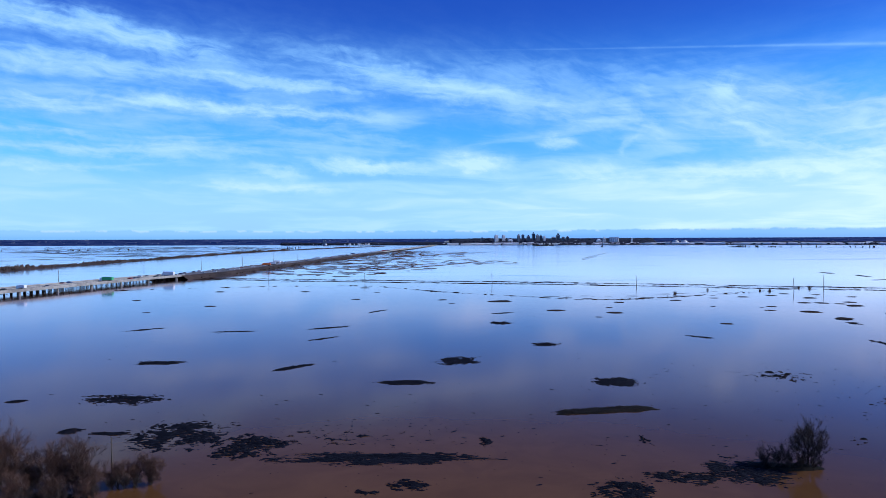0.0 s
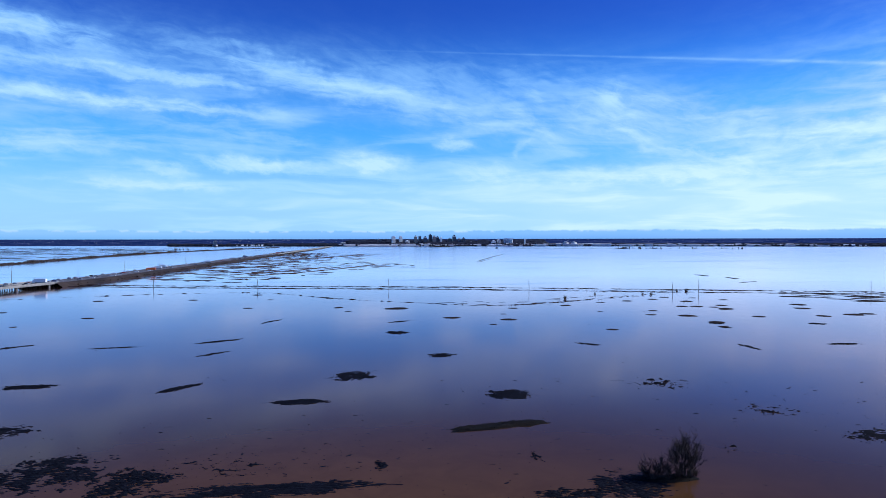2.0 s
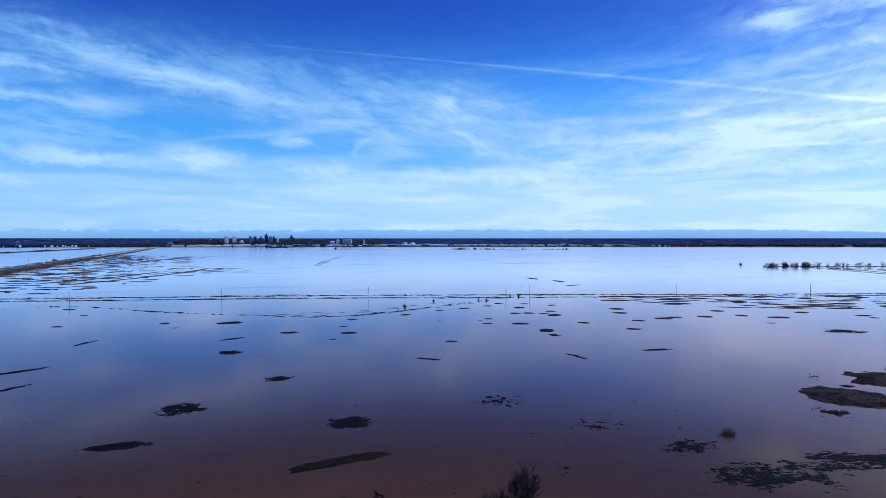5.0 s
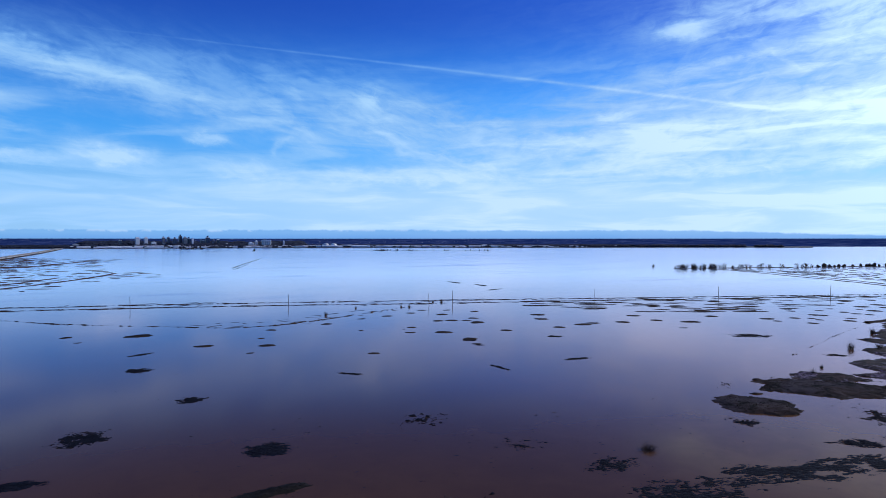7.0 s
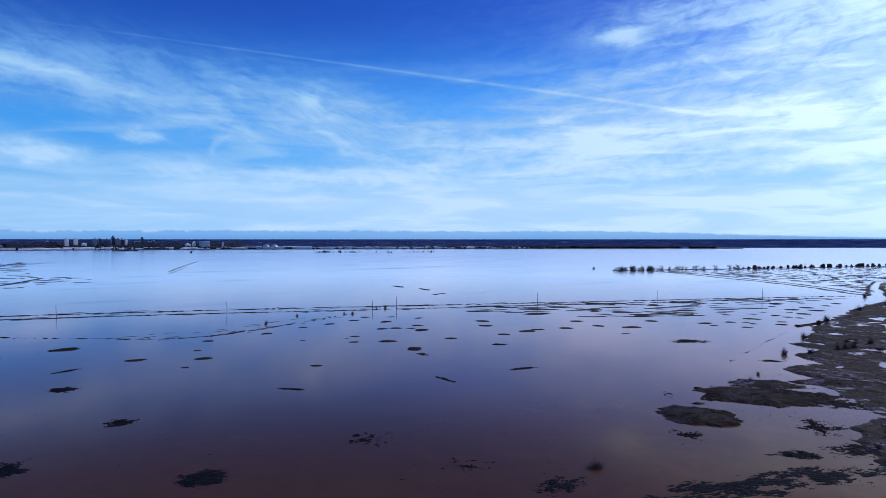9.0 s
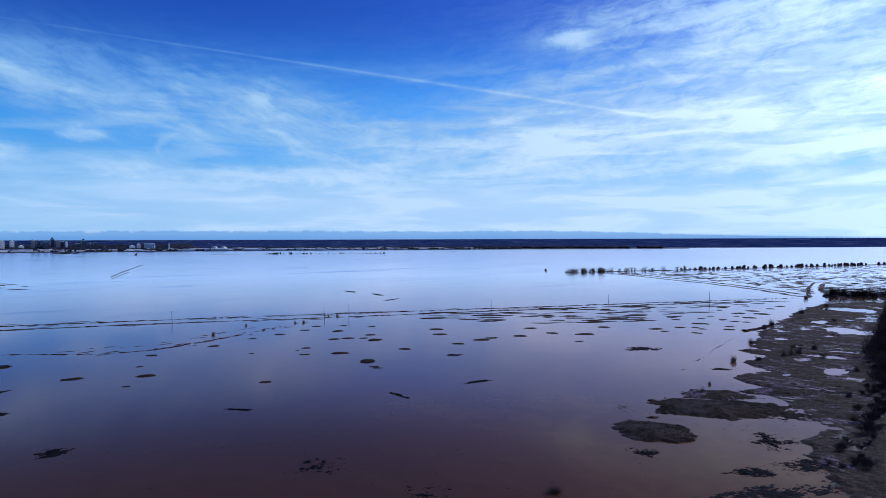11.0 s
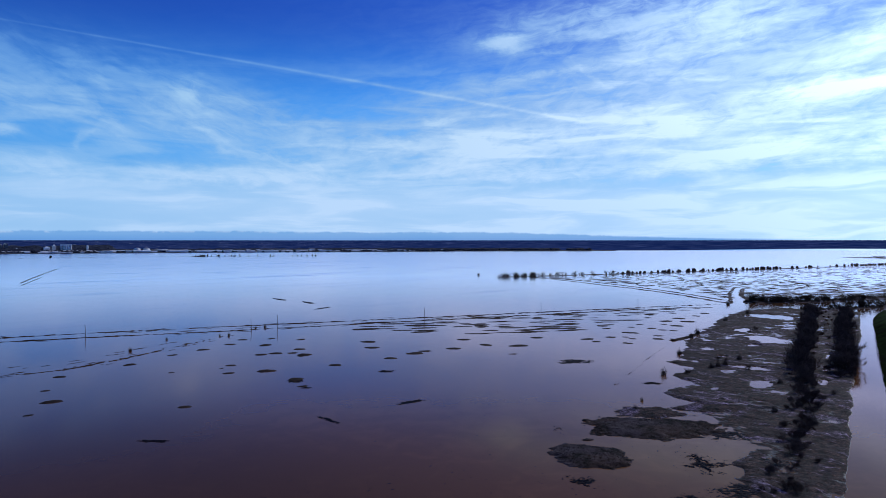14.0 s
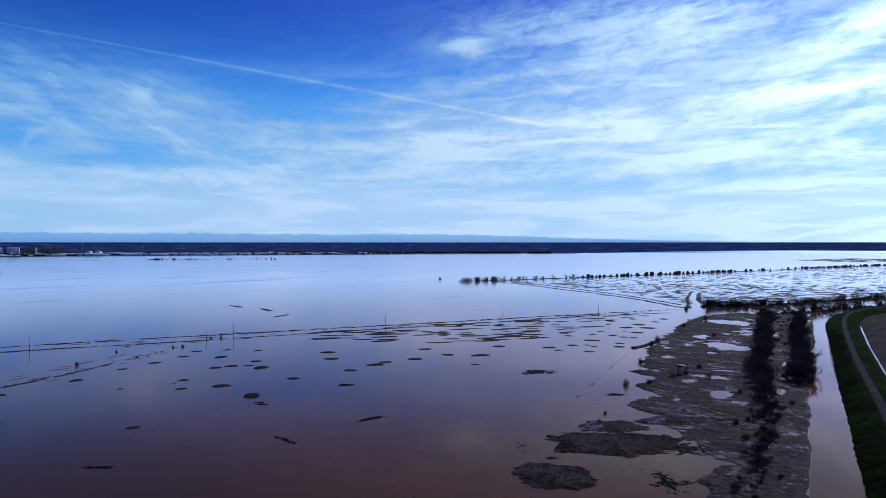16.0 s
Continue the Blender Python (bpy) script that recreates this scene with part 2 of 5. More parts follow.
bg = WT.nodes.new("ShaderNodeBackground")
bg.inputs["Strength"].default_value = 0.1
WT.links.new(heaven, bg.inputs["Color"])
out = WT.nodes.new("ShaderNodeOutputWorld")
WT.links.new(bg.outputs[0], out.inputs["Surface"])

sun = new("sun", bpy.data.lights.new("sun", "SUN"))
sun.data.energy, sun.data.angle, sun.data.color = 3.0, radians(0.53), (1.0, 0.93, 0.84)
s_az, s_el = radians(SUN_AZ), radians(SUN_EL)
sun.matrix_world = look((900 * math.sin(s_az) * math.cos(s_el), 900 * math.cos(s_az) * math.cos(s_el), 900 * math.sin(s_el)), (0, 0, 0))


# ---------------------------------------------------------------- materials
def material(name, dark, light, scale=1.0, rough=0.9, bump=0.0, stretch=(1, 1, 1), lo=0.35, hi=0.65, metal=0.0, per_object=0.0, fine_scale=7.0, ior=1.45, third=None):
    """Two tones mixed by noise at two sizes (scale in metres), with relief."""
    mat = bpy.data.materials.new(name)
    mat.use_nodes = True
    t = mat.node_tree
    n = Nodes(t)
    b = t.nodes["Principled BSDF"]
    tc = t.nodes.new("ShaderNodeTexCoord")
    mp = t.nodes.new("ShaderNodeMapping")
    mp.inputs["Scale"].default_value = [k / scale for k in stretch]
    t.links.new(tc.outputs["Object"], mp.inputs[0])
    big = n.noise(mp.outputs[0], 0.16, 4)
    small = n.noise(mp.outputs[0], fine_scale / 7.0, 6, 0.65)
    f = n.ramp(n.m("ADD", n.m("MULTIPLY", big, 0.45), n.m("MULTIPLY", small, 0.55)), lo, hi)
    col = n.mix(f, dark, light)
    if third:
        shift = t.nodes.new("ShaderNodeMapping")
        shift.inputs["Location"].default_value = (31, 17, 5)
        t.links.new(mp.outputs[0], shift.inputs[0])
        col = n.mix(n.ramp(n.m("ADD", n.m("MULTIPLY", n.noise(shift.outputs[0], 0.13, 5, 0.6), 0.7), n.m("MULTIPLY", small, 0.3)), 0.47, 0.60), col, third)
    if per_object:
        info = t.nodes.new("ShaderNodeObjectInfo")
        hsv = t.nodes.new("ShaderNodeHueSaturation")
        t.links.new(n.m("MULTIPLY_ADD", info.outputs["Random"], per_object, 1 - per_object / 2), hsv.inputs["Value"])
        t.links.new(col, hsv.inputs["Color"])
        col = hsv.outputs[0]
    t.links.new(col, b.inputs["Base Color"])
    b.inputs["Roughness"].default_value, b.inputs["Metallic"].default_value = rough, metal
    b.inputs["IOR"].default_value = ior
    if bump:
        bp = t.nodes.new("ShaderNodeBump")
        bp.inputs["Strength"].default_value, bp.inputs["Distance"].default_value = 0.8, bump
        t.links.new(small, bp.inputs["Height"])
        t.links.new(bp.outputs[0], b.inputs["Normal"])
    return mat


def water_material():
    """Muddy flood water: brown body, mirror that grows towards the horizon."""
    mat = bpy.data.materials.new("flood_water")
    mat.use_nodes = True
    t = mat.node_tree
    t.nodes.clear()
    n = Nodes(t)
    tc = t.nodes.new("ShaderNodeTexCoord")
    pos = t.nodes.new("ShaderNodeSeparateXYZ")
    t.links.new(tc.outputs["Object"], pos.inputs[0])
    stain = n.noise(tc.outputs["Object"], 0.008, 4, 0.55, 0.4)
    silt = n.noise(tc.outputs["Object"], 0.09, 4, 0.6, 0.8)
    f = n.ramp(n.m("ADD", n.m("MULTIPLY", stain, 0.6), n.m("MULTIPLY", silt, 0.4)), 0.40, 0.60)
    diff = t.nodes.new("ShaderNodeBsdfDiffuse")
    # darker body painted over the open water for the dimmer light away from the sun
    gap = n.m("POWER", n.m("ADD", n.m("MULTIPLY", pos.outputs[0], pos.outputs[0]), n.m("POWER", n.m("SUBTRACT", pos.outputs[1], 58.0), 2.0)), 0.5)
    clear = n.m("MULTIPLY", n.ramp(n.m("ADD", gap, n.m("MULTIPLY", n.m("SUBTRACT", stain, 0.5), 60.0)), 48.0, 112.0), n.ramp(pos.outputs[0], 175.0, 95.0))
    body = n.mix(f, (0.108, 0.050, 0.0175), (0.136, 0.064, 0.0225))
    t.links.new(n.mix(n.m("MULTIPLY", clear, 0.62), body, (0.042, 0.021, 0.010)), diff.inputs["Color"])
    gloss = t.nodes.new("ShaderNodeBsdfGlossy")
    away = n.m("POWER", n.m("ADD", n.m("MULTIPLY", n.m("MULTIPLY", pos.outputs[0], pos.outputs[0]), 1.0), n.m("MULTIPLY", pos.outputs[1], pos.outputs[1])), 0.5)
    lanes = n.noise(n.vec(n.m("MULTIPLY", pos.outputs[0], 0.0035), n.m("MULTIPLY", pos.outputs[1], 0.022), 0.0), 1.0, 5, 0.6, 0.6)
    calm = n.ramp(n.m("ADD", away, n.m("MULTIPLY", n.m("SUBTRACT", stain, 0.5), 900.0)), 250.0, 2400.0, 0.08, 0.17)
    t.links.new(n.m("ADD", calm, n.m("MULTIPLY", n.ramp(lanes, 0.52, 0.72), n.ramp(away, 300.0, 900.0, 0.02, 0.11))), gloss.inputs["Roughness"])   # wind ruffles the open water in lanes
    ripple = n.noise(tc.outputs["Object"], 0.5, 3, 0.6, 0.3)
    bp = t.nodes.new("ShaderNodeBump")
    bp.inputs["Strength"].default_value, bp.inputs["Distance"].default_value = 0.25, 0.03
    t.links.new(ripple, bp.inputs["Height"])
    t.links.new(bp.outputs[0], gloss.inputs["Normal"])
    fr = t.nodes.new("ShaderNodeFresnel")
    fr.inputs["IOR"].default_value = 1.33
    t.links.new(n.mix(n.ramp(fr.outputs[0], 0.32, 0.75), n.mix(n.ramp(fr.outputs[0], 0.13, 0.30), (1.0, 0.79, 0.68), (0.98, 0.79, 0.98)), (0.96, 0.91, 1.0)), gloss.inputs["Color"])
    mixer = t.nodes.new("ShaderNodeMixShader")
    t.links.new(n.m("MULTIPLY", n.m("POWER", fr.outputs[0], 1.60), 1.66, clamp=True), mixer.inputs[0])
    t.links.new(diff.outputs[0], mixer.inputs[1])
    t.links.new(gloss.outputs[0], mixer.inputs[2])
    o = t.nodes.new("ShaderNodeOutputMaterial")
    t.links.new(mixer.outputs[0], o.inputs[0])
    return mat


WATER = water_material()
# navy cast of the weed: reflected sky put into the base colour
WEED = material("wet_weed", (0.003, 0.004, 0.007), (0.010, 0.0105, 0.015), 0.8, 0.9, 0.2, ior=1.15)
MUD = material("mound_grass", (0.007, 0.005, 0.004), (0.040, 0.024, 0.015), 1.6, 0.95, 0.2, per_object=0.6, ior=1.2)
# the third, bluish grey tone holds the sheen of the sky on the grass
MARSH = material("dry_marsh", (0.012, 0.0075, 0.006), (0.064, 0.040, 0.030), 2.4, 0.95, 0.5, lo=0.38, hi=0.64, ior=1.2, third=(0.135, 0.116, 0.124))


def marsh_ground():
    """Matted dark-brown grass with patches of grey thatch, sky sheen painted in as violet; glossier where it lies just
    over the water.
    """
    mat = MARSH.copy()
    mat.name = "wet_marsh_ground"
    t = mat.node_tree
    n = Nodes(t)
    b = t.nodes["Principled BSDF"]
    tc = t.nodes.new("ShaderNodeTexCoord")
    sep = t.nodes.new("ShaderNodeSeparateXYZ")
    t.links.new(tc.outputs["Object"], sep.inputs[0])
    rough = n.noise(tc.outputs["Object"], 0.35, 5, 0.65)
    level = n.m("ADD", sep.outputs[2], n.m("MULTIPLY", n.m("SUBTRACT", rough, 0.5), 0.9))
    lay = t.nodes.new("ShaderNodeMapping")
    lay.inputs["Rotation"].default_value, lay.inputs["Scale"].default_value = (0, 0, radians(-14)), (1.0, 0.42, 1.0)
    t.links.new(tc.outputs["Object"], lay.inputs[0])
    clumps = n.noise(lay.outputs[0], 0.22, 6, 0.65, 0.8)
    patch = n.ramp(n.m("ADD", n.m("MULTIPLY", n.noise(lay.outputs[0], 0.07, 5, 0.6, 0.7), 0.5), n.m("MULTIPLY", clumps, 0.5)), 0.520, 0.585)
    brown = n.mix(n.ramp(rough, 0.3, 0.7), (0.0030, 0.0017, 0.0014), (0.034, 0.0180, 0.0130))
    # flattened grass, with the sky's violet sheen put into its colour
    sheen_thatch = n.mix(n.ramp(rough, 0.35, 0.7), (0.040, 0.027, 0.035), (0.170, 0.126, 0.172))
    high = n.mix(n.m("MULTIPLY", patch, 0.85), brown, sheen_thatch)
    grain = n.ramp(n.noise(tc.outputs["Object"], 1.5, 6, 0.75, 0.4), 0.34, 0.66, 0.12, 2.1)
    grain = n.m("MULTIPLY", grain, n.ramp(n.noise(tc.outputs["Object"], 0.45, 4, 0.65, 0.5), 0.36, 0.64, 0.35, 1.75))
    t.links.new(n.mix(1.0, high, n.vec(grain, grain, grain), "MULTIPLY"), b.inputs["Base Color"])
    t.links.new(n.ramp(level, 0.0, 0.12, 0.5, 0.92), b.inputs["Roughness"])      # soaked turf shines
    b.inputs["IOR"].default_value = 1.25
    return mat


MARSHGROUND = marsh_ground()
RIDGE = material("wet_green_turf", (0.004, 0.0035, 0.003), (0.017, 0.013, 0.009), 1.2, 0.95, 0.2, ior=1.2)
ISLET = material("islet_grass", (0.004, 0.0026, 0.002), (0.050, 0.030, 0.022), 3.2, 0.95, 0.4, lo=0.40, hi=0.66, ior=1.2, third=(0.050, 0.037, 0.038))
REED = material("dry_reed", (0.012, 0.007, 0.005), (0.075, 0.050, 0.042), 3.0, 0.95)
REDEARTH = material("reed_bed", (0.030, 0.014, 0.010), (0.100, 0.052, 0.036), 6.0, 0.95, 0.3)
BERM = material("berm_earth", (0.010, 0.007, 0.006), (0.046, 0.029, 0.021), 4.0, 0.95, 0.2, ior=1.12)
TWIG = material("willow_twig", (0.044, 0.021, 0.014), (0.135, 0.068, 0.045), 1.5, 0.9, per_object=0.5)
DARKTWIG = material("dark_willow_twig", (0.026, 0.017, 0.013), (0.080, 0.054, 0.041), 1.5, 0.9, per_object=0.4)
BELT = material("belt_brush", (0.050, 0.031, 0.025), (0.150, 0.094, 0.072), 2.5, 0.95, per_object=0.7, ior=1.12)
BRUSH = material("dead_brush", (0.042, 0.030, 0.023), (0.120, 0.084, 0.062), 1.5, 0.95, ior=1.12)
BANKSIDE = material("bank_scrub_earth", (0.012, 0.008, 0.006), (0.065, 0.042, 0.029), 7.0, 0.95, 0.6, lo=0.36, hi=0.68)
BARK = material("willow_bark", (0.030, 0.022, 0.017), (0.080, 0.060, 0.045), 0.6, 0.9, 0.03)
SCRUB = material("dark_scrub", (0.016, 0.012, 0.009), (0.062, 0.045, 0.031), 1.5, 0.95, per_object=0.7, ior=1.12)
RAILSCRUB = material("pale_scrub", (0.030, 0.022, 0.019), (0.105, 0.076, 0.064), 3.0, 0.95, ior=1.12)
# far woods and fields: the blue of distance haze is mixed into both colours
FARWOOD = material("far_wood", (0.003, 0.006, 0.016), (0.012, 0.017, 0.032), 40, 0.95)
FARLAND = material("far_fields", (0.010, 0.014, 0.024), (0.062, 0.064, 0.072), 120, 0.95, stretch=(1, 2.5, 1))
GRASS = material("levee_grass", (0.0015, 0.005, 0.0005), (0.015, 0.036, 0.002), 2.2, 0.95, 0.35, lo=0.36, hi=0.66, ior=1.05, third=(0.006, 0.009, 0.002))
GRAVEL = material("gravel_road", (0.008, 0.0075, 0.010), (0.030, 0.027, 0.033), 0.8, 0.95, 0.03, ior=1.12)
FIELD = material("ploughed_field", (0.008, 0.006, 0.005), (0.034, 0.025, 0.019), 5.0, 0.95, 0.3, stretch=(0.3, 3, 1), ior=1.12)
CONCRETE = material("bridge_concrete", (0.20, 0.185, 0.17), (0.40, 0.375, 0.34), 3.0, 0.85, 0.02, per_object=0.3)
ASPHALT = material("road_asphalt", (0.10, 0.095, 0.09), (0.19, 0.18, 0.17), 5.0, 0.9, 0.01)
PAINT = material("lane_paint", (0.55, 0.54, 0.50), (0.8, 0.79, 0.75), 1.0, 0.7)
POLEWOOD = material("pole_wood", (0.035, 0.026, 0.020), (0.10, 0.075, 0.055), 0.4, 0.9, 0.01, stretch=(4, 4, 0.4))
STEEL = material("galvanised_steel", (0.30, 0.31, 0.32), (0.48, 0.49, 0.50), 0.5, 0.45, metal=0.8)
GLASS = material("tinted_glass", (0.012, 0.014, 0.017), (0.03, 0.034, 0.04), 2.0, 0.08)
RUBBER = material("tyre_rubber", (0.012, 0.012, 0.012), (0.03, 0.03, 0.03), 0.3, 0.85)
# concrete of piles and caps, darkened in colour for the shade beneath the deck
PILES = material("stained_concrete", (0.012, 0.010, 0.009), (0.045, 0.038, 0.034), 2.0, 0.9, 0.02, per_object=0.9)
PALE = material("pale_concrete_wall", (0.55, 0.56, 0.57), (0.80, 0.80, 0.79), 25, 0.7, per_object=0.4)
ROOFS = material("pale_metal_roof", (0.52, 0.52, 0.52), (0.78, 0.78, 0.77), 40, 0.5, per_object=0.4)
# dark glass, its blue deepened to carry the haze of distance
TOWERDARK = material("dark_glass_tower", (0.010, 0.020, 0.050), (0.045, 0.065, 0.12), 12, 0.3, stretch=(0.2, 0.2, 3), per_object=0.6)
TOWERTAN = material("grey_stone_tower", (0.09, 0.10, 0.12), (0.22, 0.23, 0.25), 12, 0.6, stretch=(0.2, 0.2, 3), per_object=0.6)
def car_paint(name, c):
    return material(name, tuple(k * 0.9 for k in c), c, 3.0, 0.3)
CARS = [car_paint("white_paint", (0.78, 0.78, 0.78)), car_paint("silver_paint", (0.42, 0.43, 0.45)), car_paint("black_paint", (0.02, 0.02, 0.022)),
        car_paint("red_paint", (0.42, 0.04, 0.03)), car_paint("blue_paint", (0.05, 0.09, 0.22)), car_paint("orange_paint", (0.75, 0.16, 0.04)), car_paint("green_paint", (0.05, 0.42, 0.14))]


# ---------------------------------------------------------------- mesh helpers
def mesh_of(name, verts, faces, mat, smooth=False):
    me = bpy.data.meshes.new(name)
    me.from_pydata([tuple(map(float, v)) for v in verts], [], [tuple(map(int, f)) for f in faces])
    me.materials.append(mat)
    if smooth:
        me.polygons.foreach_set("use_smooth", [True] * len(me.polygons))
    me.update()
    return me


def part(name, me, parent, at=None, label=""):
    """Links a mesh as one object under a thing or a part."""
    ob = new(name, me)
    ob.parent = parent
    if at is not None:
        ob.matrix_basis = at
    return tagged(ob, label)


def bm_mesh(name, bm, mat, smooth=False):
    me = bpy.data.meshes.new(name)
    bm.to_mesh(me)
    bm.free()
    me.materials.append(mat)
    if smooth:
        me.polygons.foreach_set("use_smooth", [True] * len(me.polygons))
    return me


def block(name, sx, sy, sz, mat, bevel=0.0, base=True, taper=1.0):
    """A bevelled block, standing on z = 0 when base is set."""
    bm = bmesh.new()
    bmesh.ops.create_cube(bm, size=1)
    for v in bm.verts:
        k = taper if v.co.z > 0 else 1.0
        v.co = Vector((v.co.x * sx * k, v.co.y * sy * k, (v.co.z + (0.5 if base else 0)) * sz))
    if bevel:
        bmesh.ops.bevel(bm, geom=bm.edges[:], offset=bevel, segments=1, affect="EDGES")
    return bm_mesh(name, bm, mat)


TABLES = {}


def vnoise(x, y, seed=0):
    if seed not in TABLES:
        TABLES[seed] = np.random.RandomState(seed + 11).rand(256, 256)
    tab = TABLES[seed]
    xi, yi = np.floor(x).astype(int), np.floor(y).astype(int)
    fx, fy = x - xi, y - yi
    fx, fy = fx * fx * (3 - 2 * fx), fy * fy * (3 - 2 * fy)
    a, b = tab[xi % 256, yi % 256], tab[(xi + 1) % 256, yi % 256]
    c, d = tab[xi % 256, (yi + 1) % 256], tab[(xi + 1) % 256, (yi + 1) % 256]
    return (a * (1 - fx) + b * fx) * (1 - fy) + (c * (1 - fx) + d * fx) * fy


def fbm(x, y, seed=0, octaves=4):
    total, amp, norm = 0.0, 1.0, 0.0
    for k in range(octaves):
        total = total + amp * vnoise(x * 2 ** k + 17 * k, y * 2 ** k + 31 * k, seed)
        norm, amp = norm + amp, amp * 0.55
    return total / norm


def relief(name, us, vs, height, place, mat, floor_z=-0.25):
    """A sheet of ground over a grid of (u, v): height(u, v) gives z, place(u, v) the plan. What lies well under water is left out."""
    U, V = np.meshgrid(us, vs, indexing="ij")
    Z = np.maximum(height(U, V), floor_z)
    X, Y = place(U, V)
    keep = Z > -0.12
    cell = keep[:-1, :-1] | keep[1:, :-1] | keep[:-1, 1:] | keep[1:, 1:]
    idx = np.arange(U.size).reshape(U.shape)
    quads = np.stack([idx[:-1, :-1], idx[1:, :-1], idx[1:, 1:], idx[:-1, 1:]], -1)[cell]
    used, inverse = np.unique(quads, return_inverse=True)
    verts = np.stack([X.ravel(), Y.ravel(), Z.ravel()], -1)[used]
    return mesh_of(name, verts, inverse.reshape(-1, 4), mat, True)


def polyline(points, step):
    """Even points and left-hand normals along a smoothed line."""
    p = np.array(points, float)
    for _ in range(2):
        q = np.empty((2 * len(p), 2))
        q[0], q[-1] = p[0], p[-1]
        q[1:-1:2], q[2:-1:2] = 0.75 * p[:-1] + 0.25 * p[1:], 0.25 * p[:-1] + 0.75 * p[1:]
        p = q
    s = np.r_[0, np.cumsum(np.hypot(*np.diff(p, axis=0).T))]
    at = np.linspace(0, s[-1], max(2, int(s[-1] / step) + 1))
    xy = np.stack([np.interp(at, s, p[:, 0]), np.interp(at, s, p[:, 1])], -1)
    d = np.gradient(xy, axis=0)
    d /= np.hypot(*d.T)[:, None]
    return at, xy, np.stack([-d[:, 1], d[:, 0]], -1)


def sweep(name, points, step, profile, mat, smooth=False, toe=None):
    """Sweeps an open profile of (offset to the left, z) along a line."""
    at, xy, left = polyline(points, step)
    n = len(profile)
    grown = [toe(s) if toe else 0.0 for s in at]
    verts = [(*(p + l * (o + (g if o > 5 else 0.0))), z) for p, l, g in zip(xy, left, grown) for o, z in profile]
    faces = [(i * n + k, i * n + k + 1, (i + 1) * n + k + 1, (i + 1) * n + k) for i in range(len(xy) - 1) for k in range(n - 1)]
    faces = [f[::-1] for f in faces]
    return mesh_of(name, verts, faces, mat, smooth)


def strip(name, points, half, high, broken, mat, step=1.2, seed=1, across=11):
    """A low bank along a line, broken by water where its noise dips."""
    at, xy, left = polyline(points, step)

    def height(u, v):
        n = fbm(u / 14.0, v * 3, seed) * 0.6 + fbm(u / 2.6, v * 5, seed + 1, 2) * 0.4
        return high * (1 - v * v) + (n - 0.5) * broken - 0.15 * broken

    def place(u, v):
        i = np.clip(np.searchsorted(at, u), 0, len(at) - 1)
        wob = (fbm(u / 25.0, u * 0 + 3.3, seed + 2, 2) - 0.5) * half * 1.2
        return xy[i, 0] + left[i, 0] * (v * half + wob), xy[i, 1] + left[i, 1] * (v * half + wob)

    return relief(name, at, np.linspace(-1, 1, across), height, place, mat)


# ---------------------------------------------------------------- water and far shore
def flat_ground(name, mat, half, z):
    n = 40
    xs = np.linspace(-half, half, n)
    verts = [(x, y, z) for x in xs for y in xs]
    faces = [(i * n + k, (i + 1) * n + k, (i + 1) * n + k + 1, i * n + k + 1) for i in range(n - 1) for k in range(n - 1)]
    return mesh_of(name, verts, faces, mat)


tagged(new("water", flat_ground("water", WATER, 9000, 0.0)), "still muddy brown flood water mirroring the sky", "water", kind="structure")


def far_shore(a0, a1, name):
    """Low wooded land beyond the flood, with an uneven waterline."""
    aa = np.radians(np.linspace(a0, a1, 260))
    near = 4330 + 130 * (fbm(np.degrees(aa) * 0.35, aa * 0, 5) - 0.5) + np.interp(np.degrees(aa), [-12, -2, 8, 30, 40, 50, 58], [420, 150, 0, 0, 100, 420, 620])
    rows = [near - 8, near, near + 60, near + 200, near * 0 + 5200, near * 0 + 6800]
    zz = [-0.3, 2.5, 3.0, 3.0, 3.0, 3.0]
    n = len(aa)
    verts = [(r[k] * math.sin(aa[k]), r[k] * math.cos(aa[k]), z) for r, z in zip(rows, zz) for k in range(n)]
    faces = [(i * n + k, (i + 1) * n + k, (i + 1) * n + k + 1, i * n + k + 1) for i in range(len(rows) - 1) for k in range(n - 1)]
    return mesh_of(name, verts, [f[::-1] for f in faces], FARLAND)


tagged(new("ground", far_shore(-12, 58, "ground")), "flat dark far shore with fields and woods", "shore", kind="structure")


def clump_stuff(name, spots, mat, seed, facets=7):
    """Many small ragged crowns in one mesh: spots of (x, y, z, radius, height)."""
    rnd = np.random.RandomState(seed)
    verts, faces = [], []
    for x, y, z, r, h in spots:
        base = len(verts)
        for ring, (k, zz) in enumerate(((0.75, 0.0), (1.0, 0.45), (0.6, 0.82))):
            for j in range(facets):
                a = 6.283 * (j + 0.5 * ring) / facets
                q = r * k * rnd.uniform(0.6, 1.25)
                verts.append((x + q * math.cos(a), y + q * math.sin(a), z + h * zz * rnd.uniform(0.8, 1.15)))
        verts.append((x, y, z + h))
        for ring in range(2):
            for j in range(facets):
                a, b = base + ring * facets + j, base + ring * facets + (j + 1) % facets
                faces.append((a, b, b + facets, a + facets))
        faces += [(base + 2 * facets + j, base + 2 * facets + (j + 1) % facets, base + 3 * facets) for j in range(facets)]
    return mesh_of(name, verts, faces, mat)


rnd = np.random.RandomState(4)
spots = []
